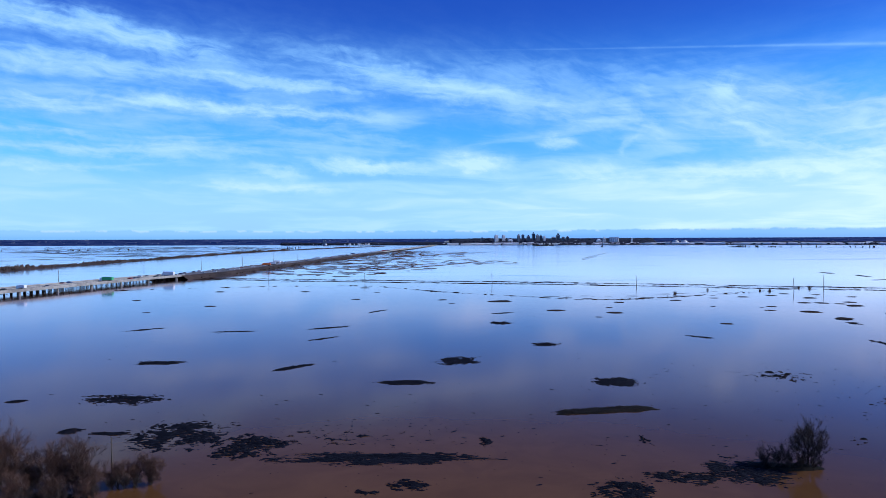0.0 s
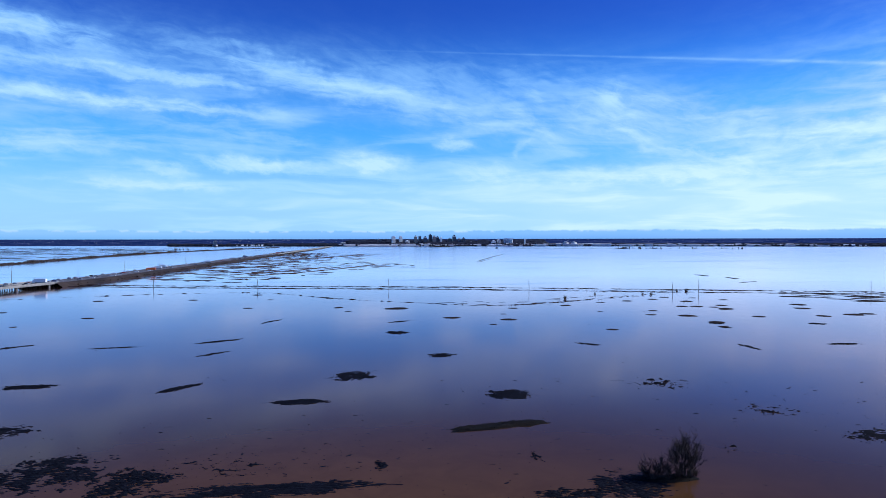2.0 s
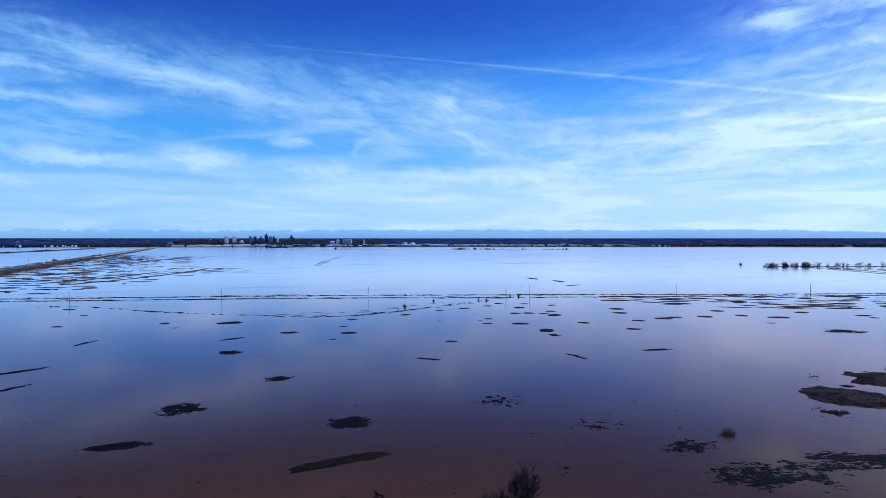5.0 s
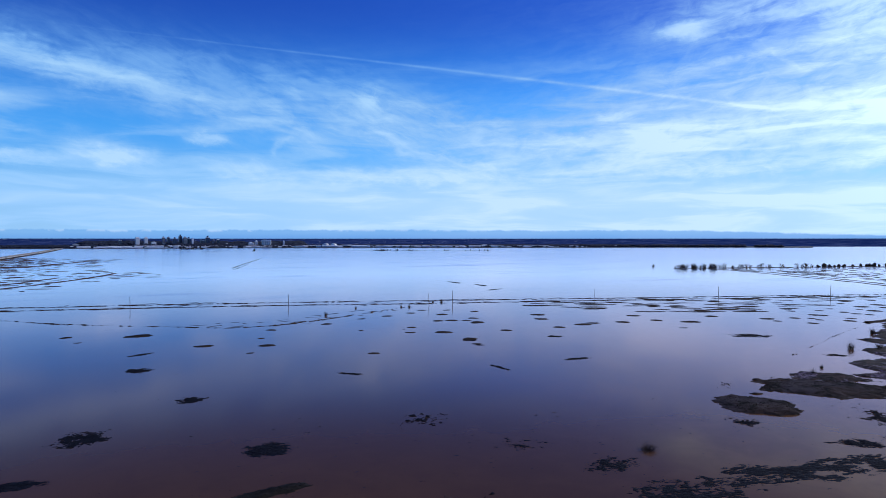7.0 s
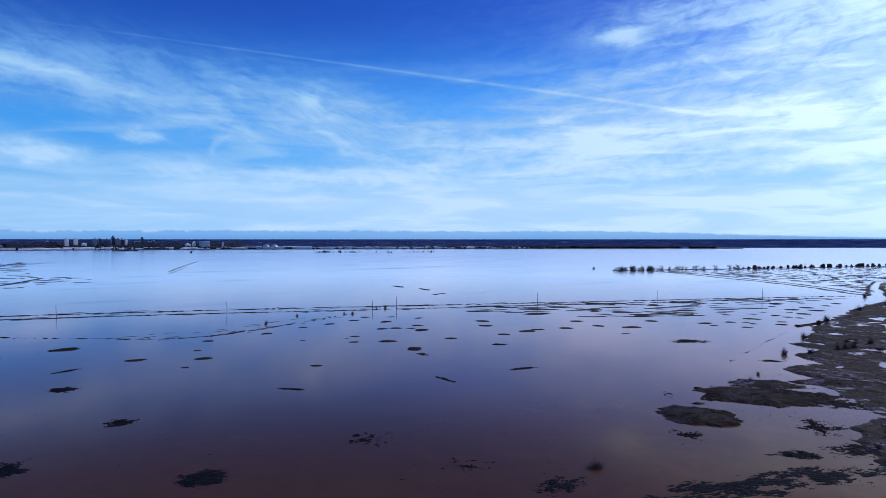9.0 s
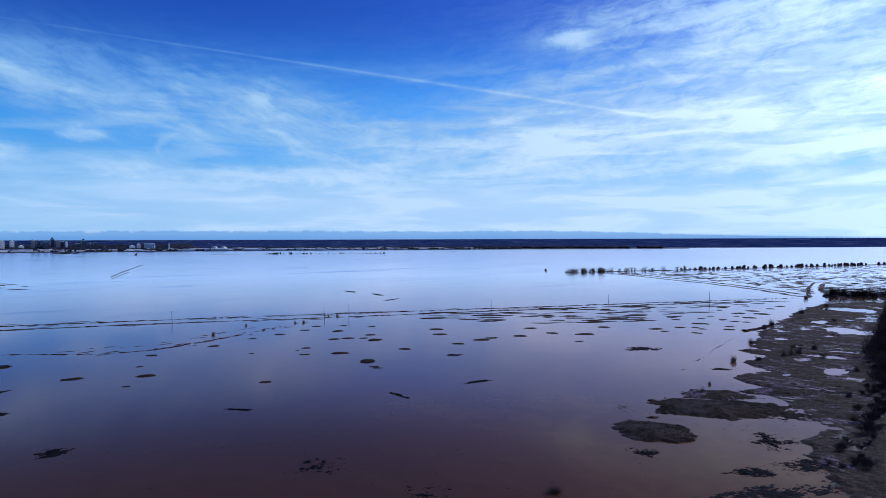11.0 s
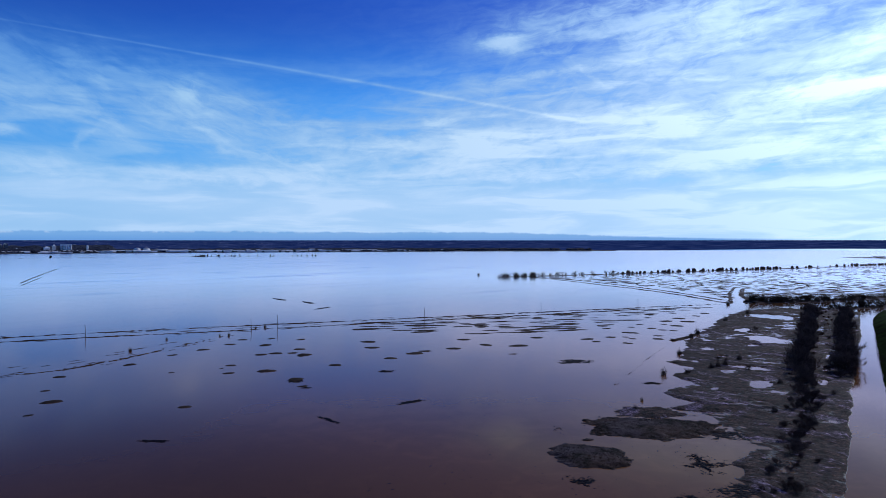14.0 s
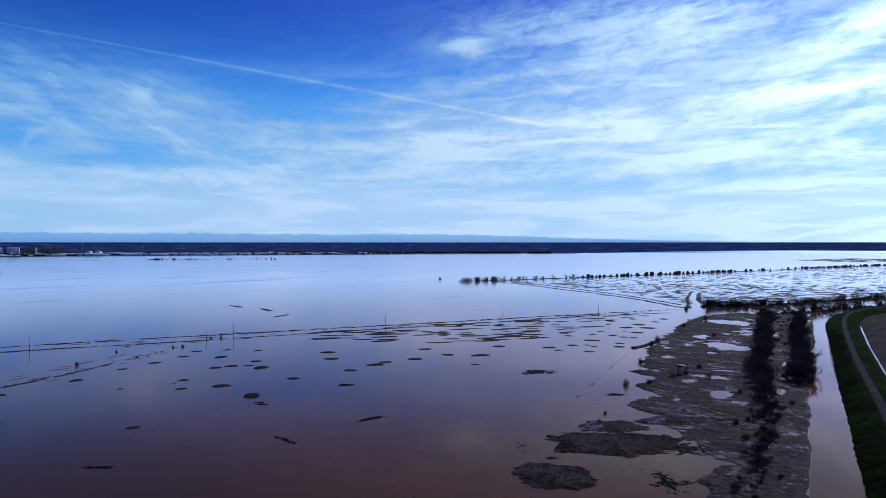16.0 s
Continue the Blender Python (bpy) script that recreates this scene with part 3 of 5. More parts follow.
for _ in range(9000):
    a = rnd.uniform(-12, 56)
    r = 4385 + 560 * rnd.rand() ** 1.1 + np.interp(a, [-12, -2, 8, 30, 40, 50, 58], [420, 150, 0, 0, 100, 420, 620])
    if r > 4980 or fbm(np.array(a * 0.8), np.array(r / 90.0), 9) < 0.42:
        continue
    s = rnd.uniform(4, 9) + (r - 4380) / (16.0 if 2 < a < 18 else 60.0)
    spots.append((r * math.sin(radians(a)), r * math.cos(radians(a)), 2.5, s * rnd.uniform(0.7, 1.6), s))
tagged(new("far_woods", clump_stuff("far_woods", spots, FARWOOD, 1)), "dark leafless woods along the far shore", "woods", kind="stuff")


# ---------------------------------------------------------------- far town
def polar(az, r):
    return r * math.sin(radians(az)), r * math.cos(radians(az))


def tower(az, r, wide, deep, high, mat, crown=0.0, kind="tower"):
    x, y = polar(az, r)
    ob = new("tower_block")
    ob.matrix_basis = pose(x, y, 3, 0, 0, -az + 12)
    tone = {"dark_glass_tower": "dark glass", "grey_stone_tower": "grey stone"}.get(mat.name, "pale concrete")
    tagged(ob, f"{tone} high-rise block in the far town centre", "building", "far town towers")
    part("wall", block("tower_wall", wide, deep, high, mat, 0.6), ob)
    roof = part("roof", block("tower_roof", wide * 0.92, deep * 0.92, 1.6, PALE, 0.3), ob, pose(0, 0, high))
    part("plant_room", block("plant_room", wide * 0.5, deep * 0.5, 3 + crown, mat, 0.3, taper=0.8), roof, pose(0, 0, 1.6))


tower(4.46, 4750, 16, 20, 43, TOWERDARK)
tower(5.65, 4700, 23, 24, 61, PALE)
tower(6.25, 4720, 20, 24, 60, PALE, 2)
tower(6.8, 4660, 28, 20, 32, PALE)
tower(7.5, 4720, 17, 24, 61, TOWERTAN, 3)
tower(7.85, 4760, 16, 22, 63, TOWERDARK)
tower(8.3, 4700, 20, 26, 54, TOWERDARK, 5)
tower(8.72, 4780, 19, 24, 71, TOWERDARK, 6)
tower(9.05, 4720, 20, 24, 61, TOWERTAN, 2)
tower(9.32, 4760, 19, 22, 56, TOWERDARK, 4)
tower(9.62, 4700, 12, 20, 52, PALE, 2)
tower(10.35, 4720, 28, 26, 45, TOWERDARK)
tower(10.72, 4760, 23, 26, 61, TOWERDARK, 8)
tower(11.15, 4740, 17, 24, 46, TOWERTAN)
tower(11.5, 4720, 19, 22, 48, TOWERDARK, 3)
tower(12.1, 4700, 39, 20, 22, TOWERTAN)
tower(3.2, 4740, 47, 20, 19, PALE)
tower(-8.6, 4700, 20, 22, 32, TOWERDARK)
tower(1.5, 4740, 34, 22, 20, TOWERTAN)
tower(14.0, 4560, 31, 24, 28, PALE, 2)
tower(14.45, 4580, 19, 20, 37, PALE, 4)
tower(16.6, 4540, 9, 12, 39, PALE)


def silo_row(az, r, count, high):
    x, y = polar(az, r)
    ob = tagged(new("grain_silo"), "row of pale concrete grain silos beside the water", "silo")
    ob.matrix_basis = pose(x, y, 3, 0, 0, -az)
    for k in range(count):
        bm = bmesh.new()
        bmesh.ops.create_cone(bm, cap_ends=True, segments=14, radius1=6, radius2=6, depth=high, matrix=pose(0, 0, high / 2))
        part("silo_tube", bm_mesh("silo_tube", bm, PALE, False), ob, pose((k - count / 2) * 12.2, 0, 0))
    part("head_house", block("head_house", count * 12, 9, 7, PALE, 0.3), ob, pose(-6, 0, high))


silo_row(15.3, 4540, 5, 40)


def tank(az, r, radius, high):
    x, y = polar(az, r)
    ob = tagged(new("storage_tank"), "white domed storage tank on the far shore", "tank", "storage tanks")
    ob.matrix_basis = pose(x, y, 3)
    bm = bmesh.new()
    bmesh.ops.create_cone(bm, cap_ends=True, segments=24, radius1=radius, radius2=radius, depth=high, matrix=pose(0, 0, high / 2))
    part("shell", bm_mesh("tank_shell", bm, ROOFS, True), ob)
    bm = bmesh.new()
    bmesh.ops.create_cone(bm, cap_ends=True, segments=24, radius1=radius * 1.01, radius2=radius * 0.3, depth=high * 0.3, matrix=pose(0, 0, high * 1.15))
    part("roof", bm_mesh("tank_roof", bm, ROOFS, True), ob)


tank(19.95, 4480, 19, 20)
tank(20.6, 4490, 19, 20)


def warehouse(az, r, wide, deep, high):
    x, y = polar(az, r)
    ob = tagged(new("warehouse"), "long low warehouse with a pale metal roof", "warehouse", "far shore warehouses")
    ob.matrix_basis = pose(x, y, 3, 0, 0, -az + 8)
    part("wall", block("warehouse_wall", wide, deep, high, PALE, 0.2), ob)
    bm = bmesh.new()
    bmesh.ops.create_cube(bm, size=1, matrix=pose(0, 0, high + 1.2) @ Matrix.Diagonal((wide * 1.02, deep * 1.03, 2.4, 1)))
    for v in bm.verts:
        if v.co.z > high + 1:
            v.co.y *= 0.12
    part("roof", bm_mesh("warehouse_roof", bm, ROOFS), ob)


rnd = np.random.RandomState(8)
for k in range(40):
    az = 1.0 + 40.0 * (k + rnd.rand()) / 40
    warehouse(az, rnd.uniform(4360, 4560) + np.interp(az, [30, 42], [0, 140]), rnd.uniform(30, 130), rnd.uniform(30, 70), rnd.uniform(6, 11))

for k in range(70):
    az = 2.0 + 34.0 * rnd.rand()
    warehouse(az, rnd.uniform(4350, 4640) + np.interp(az, [30, 42], [0, 140]), rnd.uniform(10, 34), rnd.uniform(9, 22), rnd.uniform(4, 13))

# long sheds and houses strung out along the water's edge
rnd = np.random.RandomState(81)
for k in range(40):
    az = 3.0 + 40.0 * (k + rnd.rand()) / 40
    warehouse(az, 4400 + rnd.uniform(-20, 30) + np.interp(az, [30, 40, 50], [0, 100, 420]), rnd.uniform(20, 110), rnd.uniform(12, 26), rnd.uniform(3, 6))
hv, hf = [], []
for _ in range(420):
    az = rnd.uniform(-12, 44)
    x, y = polar(az, rnd.uniform(4420, 4940) + np.interp(az, [-12, -2, 8, 30, 40, 50], [300, 120, 0, 0, 100, 420]))
    a, w, d, h = rnd.uniform(0, 6.283), rnd.uniform(3, 8), rnd.uniform(3, 5), rnd.uniform(5, 11)
    c, q, n = math.cos(a), math.sin(a), len(hv)
    for px, py, pz in ((-w, -d, 3), (w, -d, 3), (w, d, 3), (-w, d, 3), (-w, -d, h), (w, -d, h), (w, d, h), (-w, d, h), (-w, 0, h + 2.5), (w, 0, h + 2.5)):
        hv.append((x + c * px - q * py, y + q * px + c * py, pz))
    hf += [tuple(n + i for i in f) for f in ((0, 1, 5, 4), (1, 2, 6, 9, 5), (2, 3, 7, 6), (3, 0, 4, 8, 7), (4, 5, 9, 8), (6, 7, 8, 9))]
tagged(new("far_houses", mesh_of("far_houses", hv, hf, PALE)), "hundreds of pale far houses among bare trees", "houses", kind="stuff")

# ---------------------------------------------------------------- bare trees and bushes
def tube(verts, faces, a, b, ra, rb, sides=4):
    a, b = np.asarray(a, float), np.asarray(b, float)
    d = (b - a) / (np.linalg.norm(b - a) + 1e-9)
    s = np.cross(d, (0.31, 0.95, 0.05))
    s /= np.linalg.norm(s) + 1e-9
    t = np.cross(d, s)
    base = len(verts)
    for p, r in ((a, ra), (b, rb)):
        for k in range(sides):
            w = 6.283 * k / sides
            verts.append(p + r * (math.cos(w) * s + math.sin(w) * t))
    faces += [(base + k, base + (k + 1) % sides, base + sides + (k + 1) % sides, base + sides + k) for k in range(sides)]


def grow(seed, high, stems, spread, twigs, levels=3, thick=0.05, reach=0.2):
    """Stems that fork upwards into limbs and many fine twigs. Returns two meshes' worth of verts and faces: limbs, twigs."""
    rnd = np.random.RandomState(seed)
    limb, twig = ([], []), ([], [])

    def branch(p, d, length, r, level):
        q = p
        for k in range(2):
            d = d + rnd.normal(0, 0.16, 3) + (0, 0, 0.06)
            d /= np.linalg.norm(d)
            q2 = q + d * length * 0.5
            tube(*limb, q, q2, r * (1 - 0.25 * k), r * (0.78 - 0.25 * k), 5 if level == 0 else 3)
            q = q2
            if level < levels:
                for _ in range(2 if k else 1):
                    e = d + rnd.normal(0, 0.42, 3) + (0, 0, 0.15)
                    branch(q, e / np.linalg.norm(e), length * rnd.uniform(0.5, 0.85), r * 0.5, level + 1)
            if level >= 0:
                for _ in range(twigs):
                    e = d + rnd.normal(0, 0.38, 3) + (0, 0, 0.35)
                    e /= np.linalg.norm(e)
                    o = q - d * length * 0.5 * rnd.rand()
                    tip = o + e * high * rnd.uniform(0.3, 1.0) * reach
                    w = 0.007 + 0.0009 * high
                    side = np.cross(e, rnd.normal(0, 1, 3))
                    side *= w / (np.linalg.norm(side) + 1e-9)
                    b = len(twig[0])
                    twig[0].extend((o - side, o + side, tip + side * 0.3, tip - side * 0.3))
                    twig[1].append((b, b + 1, b + 2, b + 3))

    for k in range(stems):
        a = 6.283 * (k + rnd.rand()) / stems
        d = np.array((math.cos(a) * spread * rnd.uniform(0.3, 1), math.sin(a) * spread * rnd.uniform(0.3, 1), 1.0))
        branch(np.array((math.cos(a) * 0.12 * stems * thick * 4, math.sin(a) * 0.12 * stems * thick * 4, -0.3)), d / np.linalg.norm(d),
               high * rnd.uniform(0.24, 0.50), thick * high / 6, 0)
    top = max(v[2] for v in limb[0])
    k = high / top
    return [([np.asarray(v) * k for v in vs], fs) for vs, fs in (limb, twig)]


def bare_tree(name, seed, high, stems, spread, twigs, label, category, twig_mat=TWIG, bark=BARK, levels=3, thick=0.05, reach=0.2):
    ob = tagged(new(name), label, category)
    (lv, lf), (tv, tf) = grow(seed, high, stems, spread, twigs, levels, thick, reach)
    part("limb", mesh_of(name + "_limb", lv, lf, bark), ob)
    part("crown", mesh_of(name + "_crown", tv, tf, twig_mat), ob)
    return ob


def at(x, y, turn=0, size=1.0, z=0.0):
    return pose(x, y, z, 0, 0, turn) @ Matrix.Diagonal((size, size, size, 1))


def copies(ob, m):
    c = copy_thing(ob, pose(0, 0, 0))
    c.matrix_basis = m
    return c


# the bank with two bare willows
willow = bare_tree("willow_tree", 4, 8.6, 9, 0.22, 6, "bare leafless willow with upright branches on a flooded bank", "tree", DARKTWIG, BARK, levels=4, thick=0.065, reach=0.14)
willow.matrix_basis = at(64.3, 112.0)
shrub = bare_tree("willow_shrub", 8, 5.0, 12, 0.30, 5, "low bare grey-brown willow shrub on a flooded bank", "shrub", DARKTWIG, BARK, reach=0.15)
shrub.matrix_basis = at(59.2, 112.2, 0, 0.95)
copies(shrub, at(57.2, 112.9, 80, 0.75))
copies(shrub, at(61.8, 113.6, 160, 0.55))
for k, (x, y, s) in enumerate(((62.6, 111.8, 0.42), (64.8, 111.4, 0.45), (66.2, 112.2, 0.40), (60.4, 111.4, 0.45), (58.0, 111.6, 0.40), (63.6, 113.0, 0.5),
                                (-46.8, 105.2, 0.55), (-43.4, 106.2, 0.5), (-41.6, 107.2, 0.45), (-49.6, 102.2, 0.6), (-52.2, 101.6, 0.7), (-54.8, 101.2, 0.65), (-58.0, 101.2, 0.7),
                                (-45.0, 105.6, 0.6), (-47.8, 101.6, 0.5), (-61.5, 99.8, 0.8), (-51.0, 98.0, 0.6), (-55.6, 97.4, 0.7), (-50.4, 104.8, 0.7))):
    copies(shrub, at(x, y, 50 * k, s))
# the thicket of reddish willows
bushes = [bare_tree("willow_bush", 21 + k, 9.0, 9 + 2 * k, 0.20 + 0.05 * k, 5, "reddish-brown bare willow bush standing in flood water", "bush", levels=4, thick=0.05) for k in range(3)]
for k, (x, y, s) in enumerate(((-61.0, 102.5, 1.28), (-51.5, 103.8, 1.0), (-46.2, 106.0, 0.52), (-66.5, 104.0, 1.25), (-55.0, 104.5, 0.95), (-42.0, 107.6, 0.60), (-48.8, 103.0, 0.66), (-57.5, 98.5, 0.62),
                                (-44.2, 107.4, 0.52), (-53.0, 99.5, 0.60), (-48.6, 100.4, 0.42), (-58.5, 104.2, 0.60), (-63.5, 101.0, 0.9))):
    bush = bushes[k] if k < 3 else copies(bushes[k % 3], pose(0, 0, 0))
    bush.matrix_basis = at(x, y, 67 * k, s)
    tagged(bush, group="willow bushes in the flood")

# tufts of brush near the pole line and along the marsh edge
def brush_tuft(seed, high, wide, blades):
    """A shaggy upright tuft: many fine bent twigs that rise from one root, the longest in the middle."""
    rnd = np.random.RandomState(seed)
    ob = tagged(new("brush_tuft"), "dark tuft of dead brush rising from the water", "bush")
    for name, count, w in (("limb", 14, 0.035), ("crown", blades, 0.016)):
        verts, faces = [], []
        for _ in range(count):
            a, r = rnd.uniform(0, 6.283), rnd.rand() ** 0.6
            base = np.array((math.cos(a) * r * wide * 0.42, math.sin(a) * r * wide * 0.42, -0.15))
            out = np.array((math.cos(a + rnd.normal(0, 0.5)), math.sin(a + rnd.normal(0, 0.5)), 0))
            up = high * (1.0 - 0.62 * r * r) * rnd.uniform(0.45, 1.0)
            mid = base + out * wide * 0.16 * r + (0, 0, up * 0.55)
            tip = base + out * wide * (0.10 + 0.45 * r) * rnd.uniform(0.6, 1.3) + rnd.normal(0, 0.1, 3) + (0, 0, up)
            side = np.cross(tip - base, rnd.normal(0, 1, 3))
            side *= w * high / 3 / (np.linalg.norm(side) + 1e-9)
            k = len(verts)
            verts += [base - side, base + side, mid + side * 0.8, mid - side * 0.8, tip]
            faces += [(k, k + 1, k + 2, k + 3), (k + 3, k + 2, k + 4)]
        part(name, mesh_of("brush_" + name, verts, faces, BRUSH), ob)
    return ob


brush = brush_tuft(5, 3.2, 1.6, 190)
brush.matrix_basis = at(170, 466, 0, 1.25)
wide_brush = brush_tuft(9, 2.7, 3.4, 420)
wide_brush.matrix_basis = at(134.2, 133.0, 30)
copies(brush, at(206, 499, 40, 0.9))
copies(brush, at(247, 489, 80, 1.1))
copies(brush, at(241, 491, 10, 0.9))
copies(brush, at(289, 512, 120, 1.25))
copies(brush, at(282, 514, 60, 0.8))
copies(brush, at(339.5, 199, 20, 1.7))
copies(brush, at(262.5, 170, 90, 1.25))
copies(brush, at(279.6, 177, 200, 0.75))
copies(brush, at(592, 278, 0, 2.4))
copies(brush, at(666, 289, 60, 2.6))
copies(brush, at(500, 258, 20, 2.3))
copies(brush, at(478, 252, 140, 1.7))
copies(brush, at(380, 189, 70, 1.9))
copies(brush, at(387, 188, 170, 1.9))
copies(brush, at(374, 190, 260, 1.7))
copies(brush, at(750, 344, 0, 2.3))
copies(brush, at(300, 130, 0, 1.5))
copies(brush, at(358, 149, 50, 1.5))
copies(brush, at(405, 224, 90, 1.7))
copies(brush, at(410, 190, 30, 1.8))
copies(brush, at(1021, 966, 0, 2.6))

# ---------------------------------------------------------------- poles
def pole_mesh(high, r):
    bm = bmesh.new()
    bmesh.ops.create_cone(bm, cap_ends=True, segments=10, radius1=r, radius2=r * 0.65, depth=high + 1, matrix=pose(0, 0, high / 2 - 0.5))
    return bm_mesh("pole_shaft", bm, POLEWOOD, True)


def utility_pole(x, y, high, turn, lean=0.0):
    ob = tagged(new("utility_pole"), "thin weathered wooden utility pole standing in flood water", "pole", "line of utility poles")
    ob.matrix_basis = pose(x, y, 0, lean, 0, turn)
    part("shaft", pole_mesh(high, 0.22), ob)
    arm = part("crossarm", block("pole_arm", 1.8, 0.14, 0.16, POLEWOOD, 0.02), ob, pose(0, 0.17, high - 0.7))
    for k in (-0.7, 0.0, 0.7):
        part("insulator", block("pole_insulator", 0.1, 0.1, 0.22, STEEL, 0.02), arm, pose(k, 0, 0.16))


utility_pole(-257, 672, 8.6, 70)
utility_pole(-147, 638, 8.4, 70, 1)
utility_pole(-55, 606, 8.4, 70, -2)
utility_pole(56, 590, 8.6, 70, -2)
utility_pole(170, 553, 8.6, 70, -2)
utility_pole(274, 506, 8.4, 65, -3)
utility_pole(297, 507, 10.0, 65)
utility_pole(421, 470, 9.6, 65)
utility_pole(535, 430, 9.6, 65)
utility_pole(643, 390, 9.4, 65)
post = tagged(new("wooden_post"), "lone dark wooden post beside the willow bushes", "post")
post.matrix_basis = pose(-48.2, 108.5, 0, 1, 0, 0)
part("shaft", pole_mesh(7.2, 0.16), post)
for k in range(9):
    utility_pole(-330 + 14 * k, 620 + 150 * k, 11, 80)

# ---------------------------------------------------------------- berms and the marsh
tagged(new("berm", strip("berm", [(-236, 690), (-82, 648), (56.6, 612), (173, 576), (284, 534), (424, 478), (535, 436), (643, 394), (745, 352)], 2.4, 0.30, 2.1, BERM, seed=3)),
       "long low broken earth berm awash in the flood", "berm", kind="structure")
tagged(new("berm", strip("berm", [(-231, 672), (-82, 622), (56.6, 586), (173, 549), (260, 512), (400, 466), (520, 420), (640, 380)], 2.4, 0.34, 1.9, BERM, seed=7)),
       "second low earth berm, broken by flood water", "berm", kind="structure")
tagged(new("berm", strip("berm", [(-330, 480), (-184, 548), (-74, 572), (-35, 556), (0, 505), (45, 466), (90, 432), (113, 424), (143, 433), (176, 451), (208, 469), (245, 489)], 1.3, 0.10, 2.8, BERM, seed=9)),
       "thin old field bank nearly drowned by water", "berm", kind="structure")
tagged(new("berm", strip("berm", [(300, 203), (346, 218), (391, 233), (430, 246), (463, 255)], 0.9, 0.0, 3.0, BERM, seed=12)),
       "dotted line of marsh clods between mounds", "berm", kind="structure")
tagged(new("berm", strip("berm", [(455, 253), (473, 255), (504, 257), (545, 263), (592, 271)], 3.8, 0.6, 1.5, BERM, seed=13)),
       "dark grassy ridge beside the marsh edge", "berm", kind="structure")


def dome_mesh(seed, ragged=0.25, rings=7, sectors=22):
    """A low rounded mound of unit radius whose rim dips under water."""
    rnd = np.random.RandomState(seed)
    ph = rnd.rand(4) * 6.28
    verts, faces = [(0, 0, 1.0)], []
    for i in range(1, rings + 1):
        for j in range(sectors):
            a = 6.283 * j / sectors
            rim = 1 + ragged * (0.5 * math.sin(2 * a + ph[0]) + 0.35 * math.sin(3 * a + ph[1]) + 0.3 * math.sin(7 * a + ph[2]) + rnd.uniform(-0.2, 0.2))
            q = i / rings
            z = (1 - q ** 2.2) * rnd.uniform(0.8, 1.15) if i < rings else -0.4
            verts.append((q * rim * math.cos(a), q * rim * math.sin(a), z))
    faces += [(0, 1 + j, 1 + (j + 1) % sectors) for j in range(sectors)]
    for i in range(rings - 1):
        for j in range(sectors):
            a, b = 1 + i * sectors + j, 1 + i * sectors + (j + 1) % sectors
            faces.append((a, a + sectors, b + sectors, b))
    return mesh_of("mound", verts, faces, MUD, True)


DOMES = [dome_mesh(k, 0.12 + 0.05 * k) for k in range(6)]
mound_count = 0


def mound(x, y, a, b, turn):
    global mound_count
    ob = new("mound", DOMES[mound_count % 6])
    b = min(b, a * 0.85)
    ob.matrix_basis = pose(x, y, 0, 0, 0, turn + 7 * (mound_count % 5) - 14) @ Matrix.Diagonal((a, b, min(0.42, 0.08 * a), 1))
    mound_count += 1
    tagged(ob, "small low grassy mud mound rising from flood water", "mound", "mounds in the flooded field")


weed_count = 0


def weed(x, y, a, b, turn, ragged):
    """A flat raft of drowned weed with a torn outline."""
    global weed_count
    weed_count += 1
    seed, c, s = 40 + weed_count, math.cos(radians(turn)), math.sin(radians(turn))
    b = max(b, 0.9)
    cell = min(0.32, max(0.08, min(a, b * 3) / 75))

    def height(u, v):
        q = (u / a) ** 2 + (v / b) ** 2
        w = 2.2 * fbm(u / 2.5, v / 2.5, seed + 2, 3)
        n = 0.5 * fbm(u / (0.2 * a + 0.8) + 3, v / (0.3 * b + 0.5) + 5, seed, 3) + 0.5 * fbm(u / (0.025 * a + 0.45) + w, (v + 0.15 * u) / (0.03 * b + 0.16) + w, seed + 1, 5)
        return 0.22 * ((1 - q) * 0.9 + (n - 0.5) * (1.6 + 4.4 * ragged) - 0.45 * ragged - 2.0 * max(0.0, ragged - 0.75))

    me = relief("weed_mat", np.arange(-a * 1.35, a * 1.35, cell * 1.4), np.arange(-b * 1.35, b * 1.35, cell), height, lambda u, v: (u, v), WEED, -0.1)
    ob = new("weed_mat", me)
    ob.matrix_basis = pose(x, y, 0, 0, 0, turn)
    tagged(ob, "dark torn raft of drowned weed lying in brown water" if ragged > 0.45 else "dark smooth-edged raft of drowned weed in water", "weed", "rafts of drowned weed")


